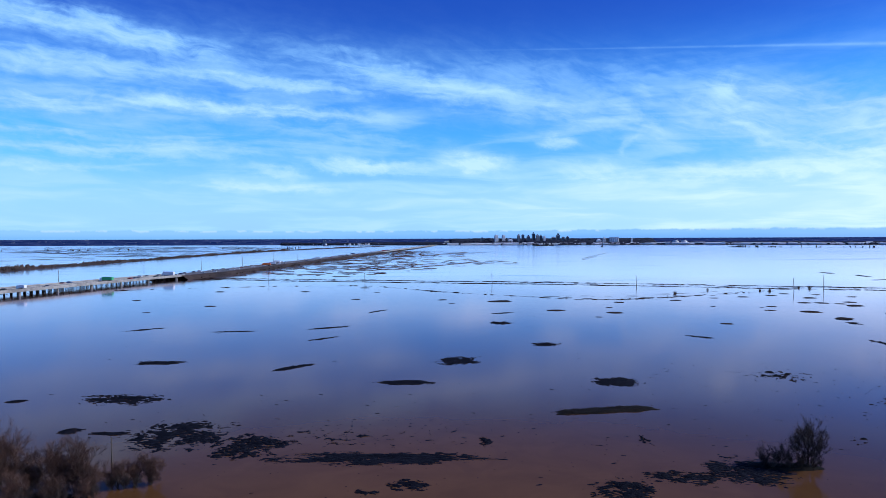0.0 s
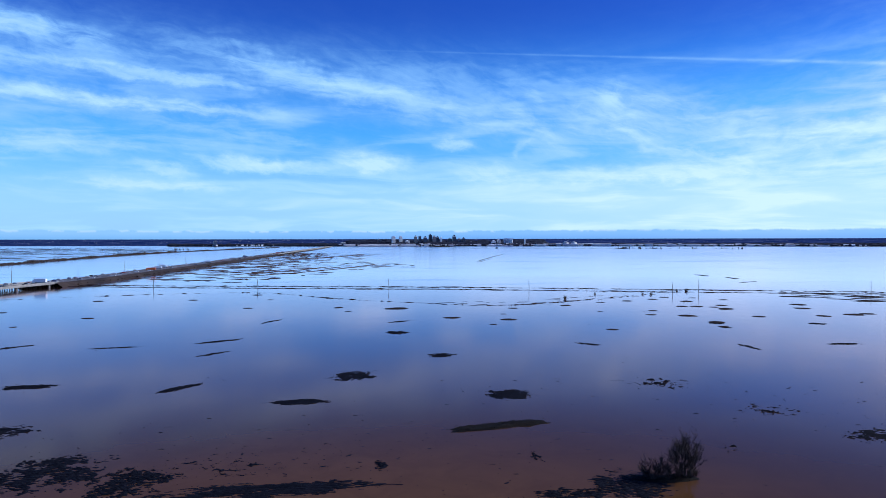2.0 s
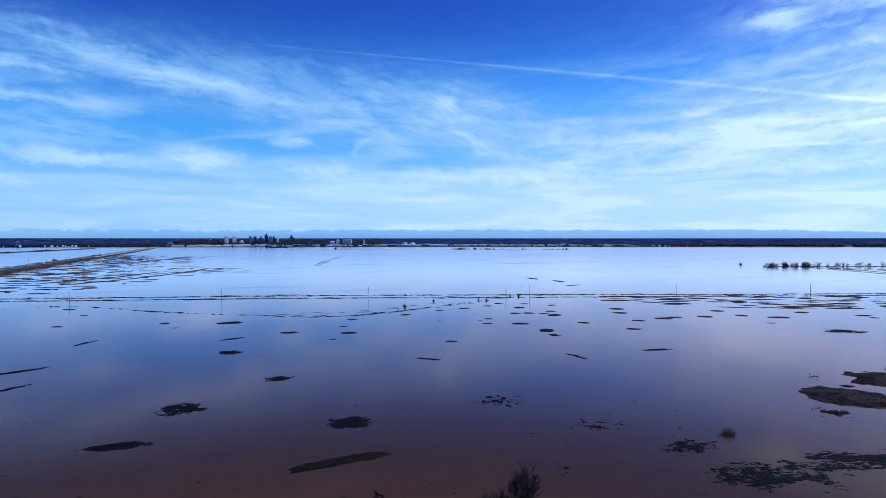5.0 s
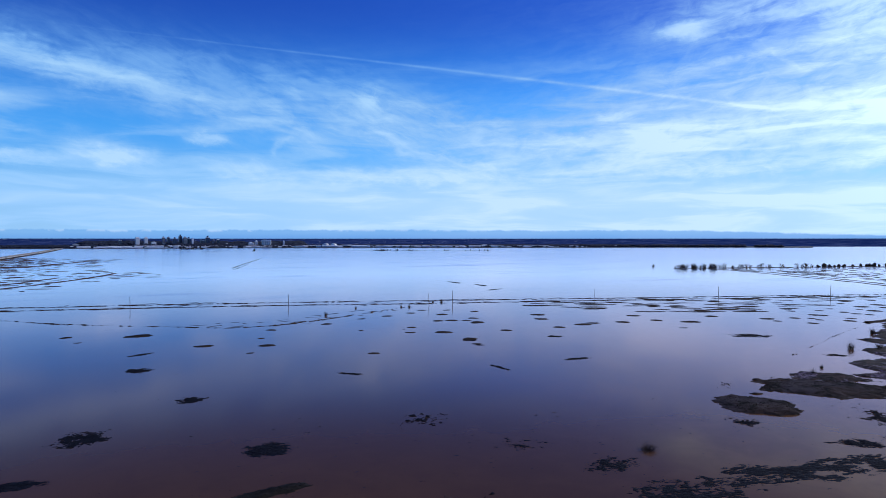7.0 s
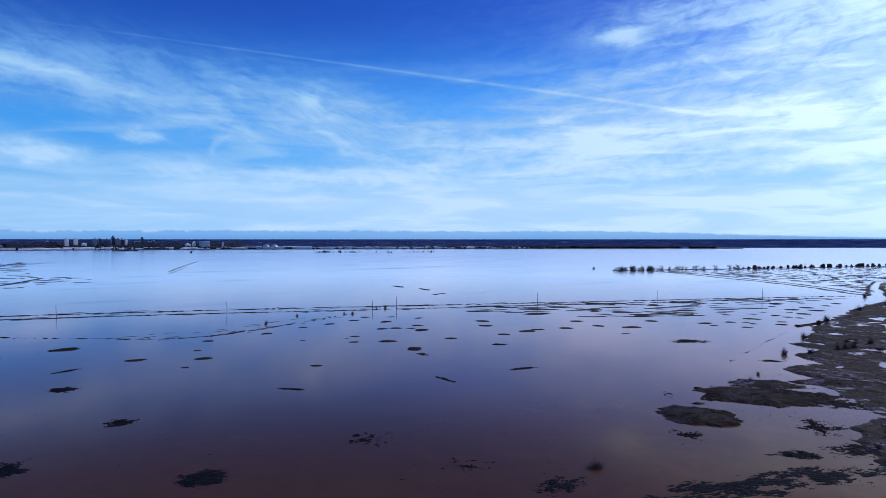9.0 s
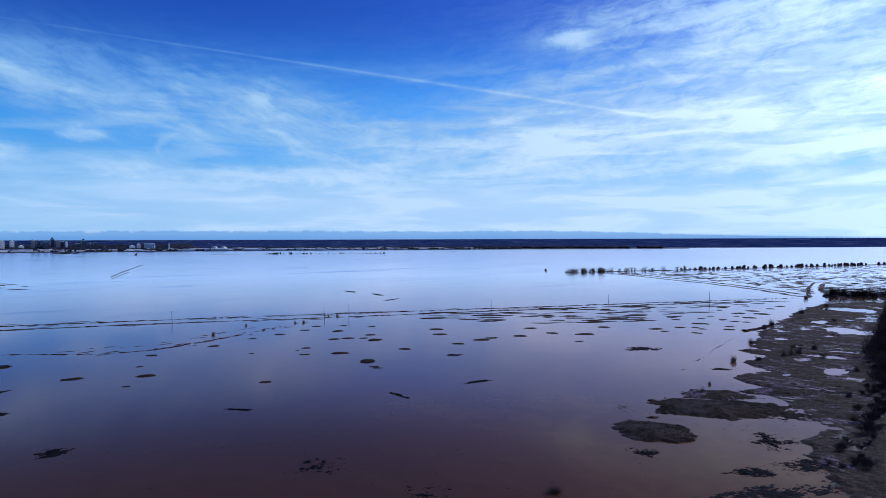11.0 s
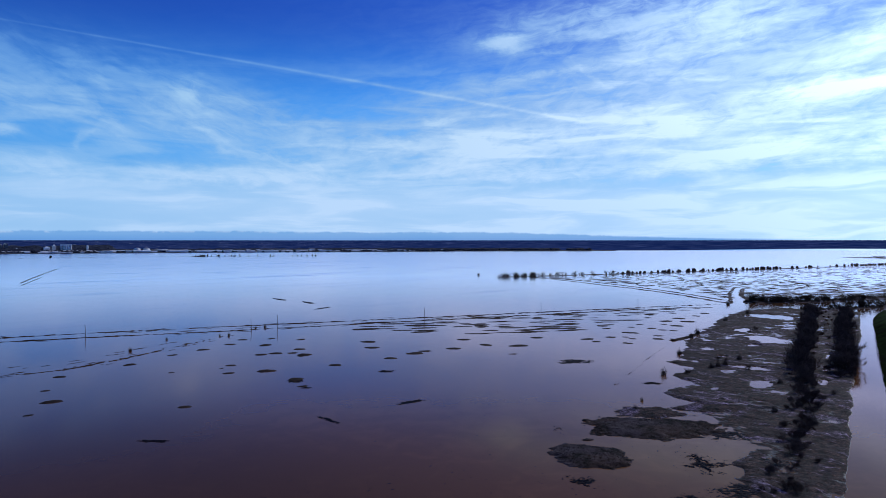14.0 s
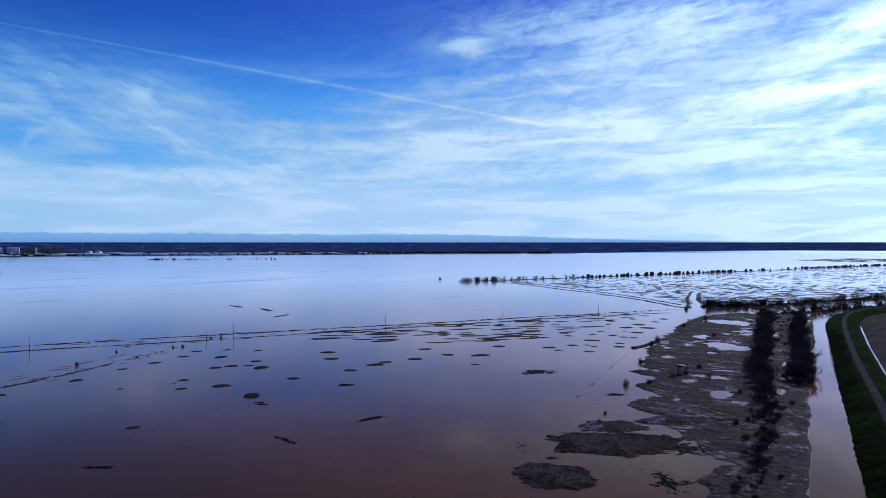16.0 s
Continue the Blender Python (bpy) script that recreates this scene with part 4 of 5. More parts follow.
def grass_island(name, x, y, a, b, turn, high, seed, label, mat=MARSHGROUND, ragged=0.45):
    def height(u, v):
        w1, w2 = fbm(u / (0.5 * a) + 9, v / (0.5 * b), seed + 3, 3) - 0.5, fbm(u / 3.0, v / 2.0 + 4, seed + 4, 3) - 0.5
        q = (np.abs(u / a) ** 2.2 + np.abs(v / b) ** 2.2) * (1 + 1.2 * w1 + 0.6 * w2)
        n = fbm(u / 5.0, v / 5.0, seed, 5)
        m = fbm(u / 0.8, v / 0.8, seed + 1, 3)
        return np.minimum(high * 1.4 * (1 - q) + (n - 0.5) * ragged * 2, high + (n - 0.5) * 0.5) + (m - 0.5) * 0.3

    me = relief(name, np.arange(-a * 1.25, a * 1.25, 0.35), np.arange(-b * 1.25, b * 1.25, 0.35), height, lambda u, v: (u, v), mat)
    ob = new(name, me)
    ob.matrix_basis = pose(x, y, 0, 0, 0, turn)
    rnd = np.random.RandomState(seed)
    us, vs = rnd.uniform(-a * 1.1, a * 1.1, int(30 * a * b)), rnd.uniform(-b * 1.1, b * 1.1, int(30 * a * b))
    hs = height(us, vs)
    verts, faces = [], []
    for u, v, h in zip(us, vs, hs):
        if h < 0.05:
            continue
        k, w, tall = rnd.uniform(0, 6.28), rnd.uniform(0.04, 0.12), rnd.uniform(0.08, 0.3) * (1 if high > 0.5 else 0.5)
        lx, ly = rnd.normal(0.1, 0.2, 2)
        n = len(verts)
        verts += [(u - math.cos(k) * w, v - math.sin(k) * w, h - 0.05), (u + math.cos(k) * w, v + math.sin(k) * w, h - 0.05), (u + lx, v + ly, h + tall)]
        faces.append((n, n + 1, n + 2))
    if faces:
        tagged(part("grass", mesh_of(name + "_grass", verts, faces, REED if mat is MARSHGROUND else mat), ob), kind="stuff")
    return tagged(ob, label, "islet", "marsh islets")


grass_island("islet", 199, 149, 12.6, 11.5, -47, 1.1, 51, "rounded islet of dry brown marsh grass in flood water", ISLET)
grass_island("islet", 244, 153, 22, 14, -43, 1.0, 52, "long islet of dry brown marsh grass in flood water", ISLET)
grass_island("islet", 264, 164, 14, 8.5, -40, 0.7, 53, "low islet of grey flattened marsh grass in water")
grass_island("islet", 290, 150, 16, 7.0, -40, 0.7, 54, "low islet of dark marsh grass beside the tree belt")
grass_island("islet", 41, 151, 12.6, 2.7, 12, 0.42, 55, "narrow grassy ridge with a green tinge in brown water", RIDGE, 0.3)
grass_island("islet", 58.8, 112.6, 6.2, 1.9, -6, 0.32, 56, "muddy bank under bare willows ringed by weed", RIDGE, 0.6)
grass_island("islet", 214, 160, 2.2, 1.2, -40, 0.4, 57, "tiny clod of marsh grass in flood water")
grass_island("islet", -52, 100, 13, 3.5, -5, 0.3, 58, "drowned bank under reddish willow bushes", RIDGE, 0.6)

O, D, L = np.array((233.0, 85.0)), np.array((0.970, 0.2431)), np.array((-0.2431, 0.970))


def along(u, v):
    return O[0] + D[0] * u + L[0] * v, O[1] + D[1] * u + L[1] * v


POOLS = [(456, 71, 24, 25), (292, 52, 18, 16), (306, 61, 9, 10), (231, 83, 7, 5), (175, 49, 7, 12), (131, 39, 11, 5), (158, 59, 6.5, 2.6), (110, 56, 4, 2),
         (237, 16.6, 11, 1.9), (187, 14.8, 7, 2), (153, 14.5, 10, 2.6), (262, 60, 8, 5), (340, 78, 14, 9), (205, 70, 5, 4)]
SOAKED = [(84, 37, 13, 13), (26, 33, 11, 11), (60, 44, 15, 7), (200, 45, 12, 14), (330, 55, 25, 14)]


def ellipses(u, v, spots, seed):
    """How deep (u, v) lies inside any of some ragged ellipses: 1 at a centre, 0 outside."""
    w = 1.6 * (fbm(u / 7.0, v / 6.0, seed, 4) - 0.5) + 1.3 * (fbm(u / 2.0, v / 2.6, seed + 1, 3) - 0.5)
    deep = 0.0 * u
    for cu, cv, a, b in spots:
        deep = np.maximum(deep, np.clip(1.0 - ((u - cu) / a) ** 2 - ((v - cv) / b) ** 2 + w * 0.8, 0, 1) * ((np.abs(u - cu) < 1.6 * a) & (np.abs(v - cv) < 1.6 * b)))
    return deep


def marsh_height(u, v):
    left = np.interp(u, [-70, -24, -11, 3, 16, 22, 26, 42, 59, 70, 75, 78, 87, 100, 113, 117, 131, 145, 157, 162, 170, 226, 266, 334, 425, 495, 530, 545],
                     [6, 22, 27, 32, 29, 25, 30, 40, 50, 51, 50, 60, 75, 71, 65, 68, 79, 79, 76, 80, 90, 96, 101, 105, 105, 102, 90, 70])
    canal = np.interp(u, [-10, 36, 86, 213, 342, 514], [0.0, 1.0, 1.7, 2.0, 0.9, 2.7])
    n = fbm(u / 25.0 + 1.3 * fbm(u / 22.0, v / 22.0, 76, 2), v / 24.0 + 1.3 * fbm(u / 22.0 + 40, v / 22.0, 77, 2), 71, 4)
    m = fbm(u / 1.6, v / 1.6, 72, 3)
    k = fbm(u / 9.0, v / 7.0, 73, 4)
    q = fbm(u / 3.0, v / 4.0, 74, 3)
    edge = np.minimum(np.minimum((left + 5 * (k - 0.5) + 3 * (q - 0.5) - v) / 3.0, (v - canal - 0.4 * (q - 0.5)) / 0.8), np.minimum((548 - u) / 5, (u + 66 + 10 * (k - 0.5)) / 6))
    h = np.minimum(edge, 1.0) * 0.44 + (n - 0.5) * 1.3 + (k - 0.5) * 1.1
    wet = np.minimum(1.0, 1.6 * ellipses(u, v, SOAKED, 83))
    h = h * (1 - wet) + wet * np.minimum(edge, 0.06 + 0.9 * (fbm(u / 0.9, v / 5.0, 85, 3) - 0.5))
    return h - 1.5 * ellipses(u, v, POOLS, 81) + (m - 0.5) * np.where(v < 2.5, 0.12, 0.35) * (1 - 0.6 * wet)


tagged(new("marsh", relief("marsh", np.arange(-70, 550, 0.75), np.arange(-2, 122, 0.75), marsh_height, along, MARSHGROUND)),
       "strip of dry brown marsh with shallow pools of water", "marsh", kind="structure")

# tufts of reed that give the marsh its rough nap
rnd = np.random.RandomState(31)
U, V = rnd.uniform(-60, 260, 11000), rnd.uniform(0, 110, 11000)
H = marsh_height(U, V)
tv, tf = [], []
for u, v, h in zip(U[H > 0.12], V[H > 0.12], H[H > 0.12]):
    x, y = along(u, v)
    for k in range(3):
        a, b = rnd.uniform(0, 6.28), len(tv)
        hh, w = rnd.uniform(0.10, 0.36), rnd.uniform(0.04, 0.12)
        dx, dy = math.cos(a) * w, math.sin(a) * w
        lx, ly = rnd.normal(0, 0.25, 2)
        tv += [(x - dx, y - dy, h - 0.05), (x + dx, y + dy, h - 0.05), (x + lx, y + ly, h + hh)]
        tf.append((b, b + 1, b + 2))
tagged(new("reed_tufts", mesh_of("reed_tufts", tv, tf, REED)), "tufts of dry reeds on the marsh", "reeds", kind="stuff")

# the dark belt of brush on the marsh
belt = [bare_tree("belt_tree", 60 + k, 6.0, 12, 0.85, 10, "dark leafless tree in the belt beside the canal", "tree", BELT, BELT, reach=0.14) for k in range(3)]
rnd = np.random.RandomState(77)
BELT_U, BELT_V = [-30, 27, 58, 106, 181, 300, 457, 545], [16, 15, 15.5, 19.4, 24.7, 31.4, 40, 44]
spots = []
for k in range(120):
    u = -30 + 575 * (k + rnd.rand()) / 120
    dens = np.interp(u, [-30, 60, 140, 200, 560], [0.55, 0.7, 1, 1, 1])
    if rnd.rand() < dens:
        v = np.interp(u, BELT_U, BELT_V) + rnd.normal(0, 2.3)
        spots.append((u, v, rnd.uniform(0.5, 1.25) * np.interp(u, [-30, 90, 150, 200], [0.5, 0.75, 1.15, 1.45])))
for k in range(84):
    u = 165 + 380 * (k + rnd.rand()) / 84
    big = np.interp(u, [165, 190, 235, 262], [0.5, 1.75, 1.75, 1.25])
    spots.append((u, np.interp(u, [165, 212, 312, 474], [5, 7.0, 9.5, 14]) + rnd.uniform(-5, 5), rnd.uniform(0.75, 1.2) * big))
for k in range(50):
    u = rnd.uniform(-25, 200)
    spots.append((u, np.interp(u, BELT_U, BELT_V) + rnd.normal(0, 3.6), rnd.uniform(0.25, 0.6)))
for k in range(36):
    u = rnd.uniform(90, 500)
    spots.append((u, rnd.uniform(0.1, 0.9) * np.interp(u, BELT_U, BELT_V), rnd.uniform(0.25, 0.65)))
for k in range(30):
    u, v = rnd.uniform(-30, 530), rnd.uniform(26, 80)
    if marsh_height(np.array(u), np.array(v)) > 0.25:
        spots.append((u, v, rnd.uniform(0.2, 0.6)))
for k, (u, v, s) in enumerate(spots):
    x, y = along(u, v)
    ob = belt[k % 3] if k < 3 else copies(belt[k % 3], pose(0, 0, 0))
    ob.matrix_basis = at(x, y, rnd.uniform(0, 360), s)
    tagged(ob, group="tree belt by the canal")

# ---------------------------------------------------------------- canal levee with its gravel road
LINE = [along(-90, -26), along(60, -25.4), along(114, -24.7), along(165, -23.2), along(235, -21), along(340, -19.8), along(470, -20.2), (757, 190), (800, 193), (850, 187), (960, 164), (1250, 100), (1700, 10)]
tagged(new("levee", sweep("levee", LINE, 1.5, [(13.2, -0.4), (12.2, 0.5), (7.5, 3.0), (4.2, 4.85), (2.6, 5.0), (-2.6, 5.0), (-4.5, 4.8), (-8, 2.9), (-11.5, 0.8), (-12.6, -0.3)], GRASS, True, lambda s: float(np.interp(s, [0, 99, 147, 247, 353, 465, 566, 650, 760, 900], [-1.1, -1.05, 0.0, -0.15, -1.6, -1.0, 1.7, 3.0, 2.0, 0.0])) + 1.3 * float(fbm(np.array(s / 3.0), np.array(2.0), 33, 3) - 0.5))),
       "green grassy levee bank beside the canal", "levee", kind="structure")
tagged(new("road", sweep("road", LINE, 4, [(1.7, 5.0), (1.5, 5.06), (0.2, 5.1), (-1.5, 5.06), (-1.7, 5.0)], GRAVEL)),
       "grey gravel track along the levee crown", "road", kind="structure")


rnd = np.random.RandomState(63)
_, lxy, lleft = polyline(LINE, 0.05)
lxy, lleft = lxy[: int(620 / 0.05)], lleft[: int(620 / 0.05)]
tv, tf = [], []
for _ in range(40000):
    i = 1000 + int((len(lxy) - 1001) * rnd.rand() ** 1.4)
    o = rnd.uniform(2.0, 12.3) if rnd.rand() < 0.72 else rnd.uniform(-9, -2.0)
    z = float(np.interp(o, [-9, -4.5, -2.6, 2.6, 4.2, 7.5, 12.2], [2.9, 4.8, 5.0, 5.0, 4.85, 3.0, 0.5]))
    x, y = lxy[i] + lleft[i] * o
    a, b, w, h = rnd.uniform(0, 6.28), len(tv), rnd.uniform(0.05, 0.16), rnd.uniform(0.06, 0.22)
    dx, dy = math.cos(a) * w, math.sin(a) * w
    kx, ky = rnd.normal(0, 0.12, 2)
    tv += [(x - dx, y - dy, z - 0.04), (x + dx, y + dy, z - 0.04), (x + kx, y + ky, z + h)]
    tf.append((b, b + 1, b + 2))
tagged(new("grass_tufts", mesh_of("grass_tufts", tv, tf, GRASS)), "rough green grass tufts on the levee slopes", "grass", kind="stuff")


def field_height(u, v):
    n = fbm(u / 30.0, v / 10.0, 90, 4)
    off = np.interp(u, [-60, 60, 114, 165, 235, 340, 470, 700], [-26, -25.4, -24.7, -23.2, -21, -19.8, -20.2, -22]) - v     # metres beyond the levee's crown
    return 0.45 + (n - 0.47) * 1.3 - 1.2 * np.clip(1 - np.abs(off - 13.2) / 1.0, 0, 1) - 1.0 * (off < 11.5)


tagged(new("field", relief("field", np.arange(-60, 700, 2.5), np.r_[np.arange(-330, -44, 2.5), np.arange(-44, -30, 0.5)], field_height, along, FIELD)),
       "dark ploughed field with standing water", "field", kind="structure")



# ---------------------------------------------------------------- the far drowned marsh
def inside(p, poly):
    x, y = p
    hit = False
    for (x0, y0), (x1, y1) in zip(poly, poly[1:] + poly[:1]):
        if (y0 > y) != (y1 > y) and x < (x1 - x0) * (y - y0) / (y1 - y0) + x0:
            hit = not hit
    return hit


def clod_stuff(name, poly, count, mat, seed, size, squash, turn, weight=None, high=0.6):
    rnd = np.random.RandomState(seed)
    xs, ys = [p[0] for p in poly], [p[1] for p in poly]
    verts, faces, made = [], [], 0
    while made < count:
        p = (rnd.uniform(min(xs), max(xs)), rnd.uniform(min(ys), max(ys)))
        if not inside(p, poly) or (weight is not None and rnd.rand() > weight(*p)):
            continue
        made += 1
        a = rnd.uniform(*size)
        b, t = a * rnd.uniform(*squash), radians(turn + rnd.normal(0, 7))
        c, s, base, n = math.cos(t), math.sin(t), len(verts), 12
        for k, z in ((1.0, -0.15), (0.85, high * 0.5), (0.45, high)):
            for j in range(n):
                w = 6.283 * j / n
                q = k * rnd.uniform(0.75, 1.2)
                u, v = a * q * math.cos(w), b * q * math.sin(w)
                verts.append((p[0] + c * u - s * v, p[1] + s * u + c * v, z))
        for r in range(2):
            faces += [(base + r * n + j, base + r * n + (j + 1) % n, base + (r + 1) * n + (j + 1) % n, base + (r + 1) * n + j) for j in range(n)]
        faces.append(tuple(base + 2 * n + j for j in range(n)))
    return mesh_of(name, verts, faces, mat)


FAR = [(1030, 880), (1005, 680), (925, 525), (885, 430), (830, 378), (800, 345), (900, 285), (1085, 225), (1600, 110), (2600, 100), (2700, 470), (1762, 680), (1300, 800)]


def thick_front(x, y):
    k = 0.0 if abs((x - 780) * 0.42 - (y - 342) * 0.91) < 7 and x < 1020 else 1.0
    edge = (y - 340) * 0.45 + (x - 790) * 0.8
    return k * (1.0 if edge < 150 else 0.45 if edge < 420 else 0.22)


tagged(new("marsh_clods", clod_stuff("marsh_clods", FAR, 3000, MARSH, 5, (2.0, 9.5), (0.2, 0.45), -45, thick_front, 0.3)),
       "hundreds of dark clods of drowned marsh", "clods", kind="stuff")
NEARLINE = [(335, 440), (360, 395), (397, 352), (468, 326), (560, 340), (640, 350), (700, 340), (735, 350), (640, 388), (530, 430), (420, 472), (340, 492)]
tagged(new("marsh_clods", clod_stuff("marsh_clods", NEARLINE, 150, MUD, 6, (3, 13), (0.12, 0.36), -38, None, 0.22)),
       "flat clods of drowned marsh along the berm", "clods", kind="stuff")
RED = [(-216, 735), (-206, 984), (-176, 1384), (-110, 2300), (150, 2000), (70, 1450), (150, 1080), (-20, 830), (-70, 690)]
tagged(new("reed_beds", clod_stuff("reed_beds", RED, 640, REDEARTH, 7, (2, 17), (0.05, 0.15), -6, lambda x, y: 1.0 if x < -40 + (y - 900) * 0.03 else 0.3, 0.4)),
       "reddish-brown reed beds drowned beside the causeway", "reeds", kind="stuff")
for pts, half, seed in (([(-70, 845), (-32, 900), (-2, 955), (31, 1024), (58, 1097), (92, 1202)], 5.5, 61), ([(-150, 1380), (-56, 1499), (12, 1660), (102, 1995)], 9, 62), ([(-110, 860), (-60, 930), (-20, 1010), (10, 1090)], 5, 63)):
    tagged(new("berm", strip("berm", pts, half, 0.5, 1.3, REDEARTH, 3, seed)), "reddish-brown drowned reed bank beside the causeway", "berm", kind="structure")
for pts, half, seed in (([(1022, 808), (995, 737), (930, 614), (891, 533), (838, 445), (783, 375), (764, 347)], 5.0, 64), ([(1045, 800), (1000, 690), (935, 570), (870, 460), (800, 372)], 4.0, 65),
                        ([(1001, 432), (891, 389), (817, 350), (784, 337)], 4.0, 66), ([(817, 349), (922, 354), (1055, 324), (1121, 269), (1184, 233)], 5.0, 67), ([(1028, 455), (883, 400), (772, 350)], 3.0, 68)):
    tagged(new("bank", strip("bank", pts, half, 0.35, 1.1, MARSH, 2.5, seed)), "dark turf edge of the drowned marsh", "bank", kind="structure")
# drift lines and shallow turf either side of the long berms
BESIDE = [(-236, 705), (56, 630), (173, 590), (284, 546), (424, 490), (535, 446), (650, 398), (640, 372), (520, 412), (400, 458), (260, 500), (173, 538), (56, 574), (-60, 606), (-231, 660)]
tagged(new("drift_streaks", clod_stuff("drift_streaks", BESIDE, 170, MUD, 16, (1.5, 7), (0.05, 0.14), -19, None, 0.12)), "thin streaks of drowned turf along the berms", "turf", kind="stuff")
SHALLOW = [(60, 470), (92, 425), (140, 425), (210, 462), (250, 486), (240, 500), (190, 480), (150, 462), (115, 452)]
tagged(new("drift_streaks", clod_stuff("drift_streaks", SHALLOW, 50, MUD, 17, (1, 6), (0.06, 0.16), 12, None, 0.10)), "thin streaks of drowned turf near an old bank", "turf", kind="stuff")
RIGHTFAR = [(3150, 900), (3000, 620), (3200, 420), (3700, 500), (3700, 850)]
tagged(new("marsh_clods", clod_stuff("marsh_clods", RIGHTFAR, 160, MARSH, 9, (8, 40), (0.2, 0.5), -60, None, 0.8)),
       "dark drowned marsh far out in the flood", "clods", kind="stuff")
FLATS = [(-2600, 3900), (-1300, 1500), (-620, 1000), (-600, 3300), (-900, 4200)]
tagged(new("marsh_clods", clod_stuff("marsh_clods", FLATS, 260, MUD, 18, (6, 45), (0.05, 0.14), 8, None, 0.5)),
       "thin dark lines of drowned fields beyond the railway", "clods", kind="stuff")
LEFT = [(-1500, 2400), (-800, 1700), (-600, 1500), (-600, 3200), (-1700, 4200)]
tagged(new("marsh_clods", clod_stuff("marsh_clods", LEFT, 160, MUD, 8, (8, 60), (0.08, 0.25), 0, None, 0.6)),
       "thin lines of drowned marsh beyond the railway", "clods", kind="stuff")
tagged(new("bank", strip("bank", [(992, 884), (1080, 862), (1300, 790), (1762, 672), (2113, 600), (2700, 470)], 7, 0.8, 0.8, MARSH, 5, 25)),
       "long low bank with a row of bare trees", "bank", kind="structure")
tagged(new("bank", strip("bank", [(792, 336), (840, 300), (890, 277), (1080, 216), (1500, 95)], 11, 1.4, 0.7, MARSH, 3, 26)),
       "dark overgrown bank at the end of the canal", "bank", kind="structure")
tagged(new("bank", strip("bank", [(745, 262), (790, 242), (834, 224), (925, 194), (1250, 120)], 8, 1.2, 0.7, MARSH, 3, 27)),
       "overgrown channel bank near the levee bend", "bank", kind="structure")

row = [bare_tree("bank_tree", 80 + k, 7.0, 12, 0.6, 7, "small bare tree on a low bank, dark against water", "tree", SCRUB, SCRUB, 2, thick=0.05) for k in range(3)]
rnd = np.random.RandomState(15)
spots = []
for k in range(26):
    spots.append((992 + 80 * k / 26 + rnd.normal(0, 2), 884 - 26 * k / 26 + rnd.normal(0, 4), rnd.uniform(0.8, 1.35)))
ROW = np.array([(1080, 862), (1300, 790), (1762, 672), (2113, 600), (2700, 470)])
for k in range(165):
    s = (k + rnd.rand()) / 165
    if 0.03 < s < 0.12 and rnd.rand() < 0.4 or 0.45 < s < 0.62 and rnd.rand() < 0.6:
        continue
    i = np.interp(s, [0, 0.15, 0.43, 0.62, 1], range(5))
    j = min(3, int(i))
    p = ROW[j] + (ROW[j + 1] - ROW[j]) * (i - j)
    spots.append((p[0], p[1] + rnd.normal(0, 4), rnd.uniform(0.6, 1.25)))
for k in range(150):
    s = rnd.rand()
    x = 796 + 700 * s ** 2
    spots.append((x, np.interp(x, [792, 840, 890, 1080, 1500], [336, 300, 277, 216, 95]) + rnd.normal(0, 6), rnd.uniform(0.7, 1.5)))
for k in range(95):
    s = rnd.rand()
    x = 745 + 420 * s ** 1.6
    spots.append((x, np.interp(x, [745, 834, 925, 1250], [262, 224, 194, 120]) + rnd.normal(0, 5), rnd.uniform(0.7, 1.4)))
brushy = []
for k in range(900):
    x = 792 + 720 * rnd.rand() ** 1.5
    brushy.append((x, np.interp(x, [792, 840, 890, 1080, 1500], [336, 300, 277, 216, 95]) + rnd.normal(0, 6), 0.2, rnd.uniform(0.7, 2.0), rnd.uniform(0.8, 3.0)))
for k in range(500):
    x = 745 + 460 * rnd.rand() ** 1.4
    brushy.append((x, np.interp(x, [745, 834, 925, 1250], [262, 224, 194, 120]) + rnd.normal(0, 4.5), 0.2, rnd.uniform(0.6, 1.6), rnd.uniform(0.7, 2.4)))
for x, y, s in spots:
    if y > 450:
        brushy += [(x + rnd.normal(0, 2.6), y + rnd.normal(0, 1.8), 0.2, rnd.uniform(0.3, 0.8) * s, rnd.uniform(1.0, 3.4) * s) for _ in range(3)]
tagged(new("bank_brush", clump_stuff("bank_brush", brushy, SCRUB, 14)), "thick dark brush along the channel banks", "brush", kind="stuff")
far_row = [(x, y, 0.0, 3.4 * s, 6.5 * s) for x, y, s in spots if math.hypot(x, y) > 1500]
tagged(new("far_tree_row", clump_stuff("far_tree_row", far_row, SCRUB, 9)), "far end of a row of bare bushes on a bank", "bushes", kind="stuff")
spots = [p for p in spots if math.hypot(p[0], p[1]) <= 1500]
for k, (x, y, s) in enumerate(spots):
    ob = row[k % 3] if k < 3 else copies(row[k % 3], pose(0, 0, 0))
    ob.matrix_basis = at(x, y, rnd.uniform(0, 360), s, 0.2)
    tagged(ob, group="trees on the far banks")

# ---------------------------------------------------------------- railway bank beyond the causeway
RAIL = [(-545, 560), (-540, 875), (-532, 1062), (-540, 1437), (-548, 1880), (-516, 2435), (-420, 3000), (-250, 3800)]
tagged(new("railway_bank", strip("railway_bank", RAIL, 9, 2.6, 0.8, BANKSIDE, 8, 30)), "long overgrown railway bank crossing the flood", "bank", kind="structure")
rnd = np.random.RandomState(18)
_, xy, _ = polyline(RAIL, 7)
spots = []
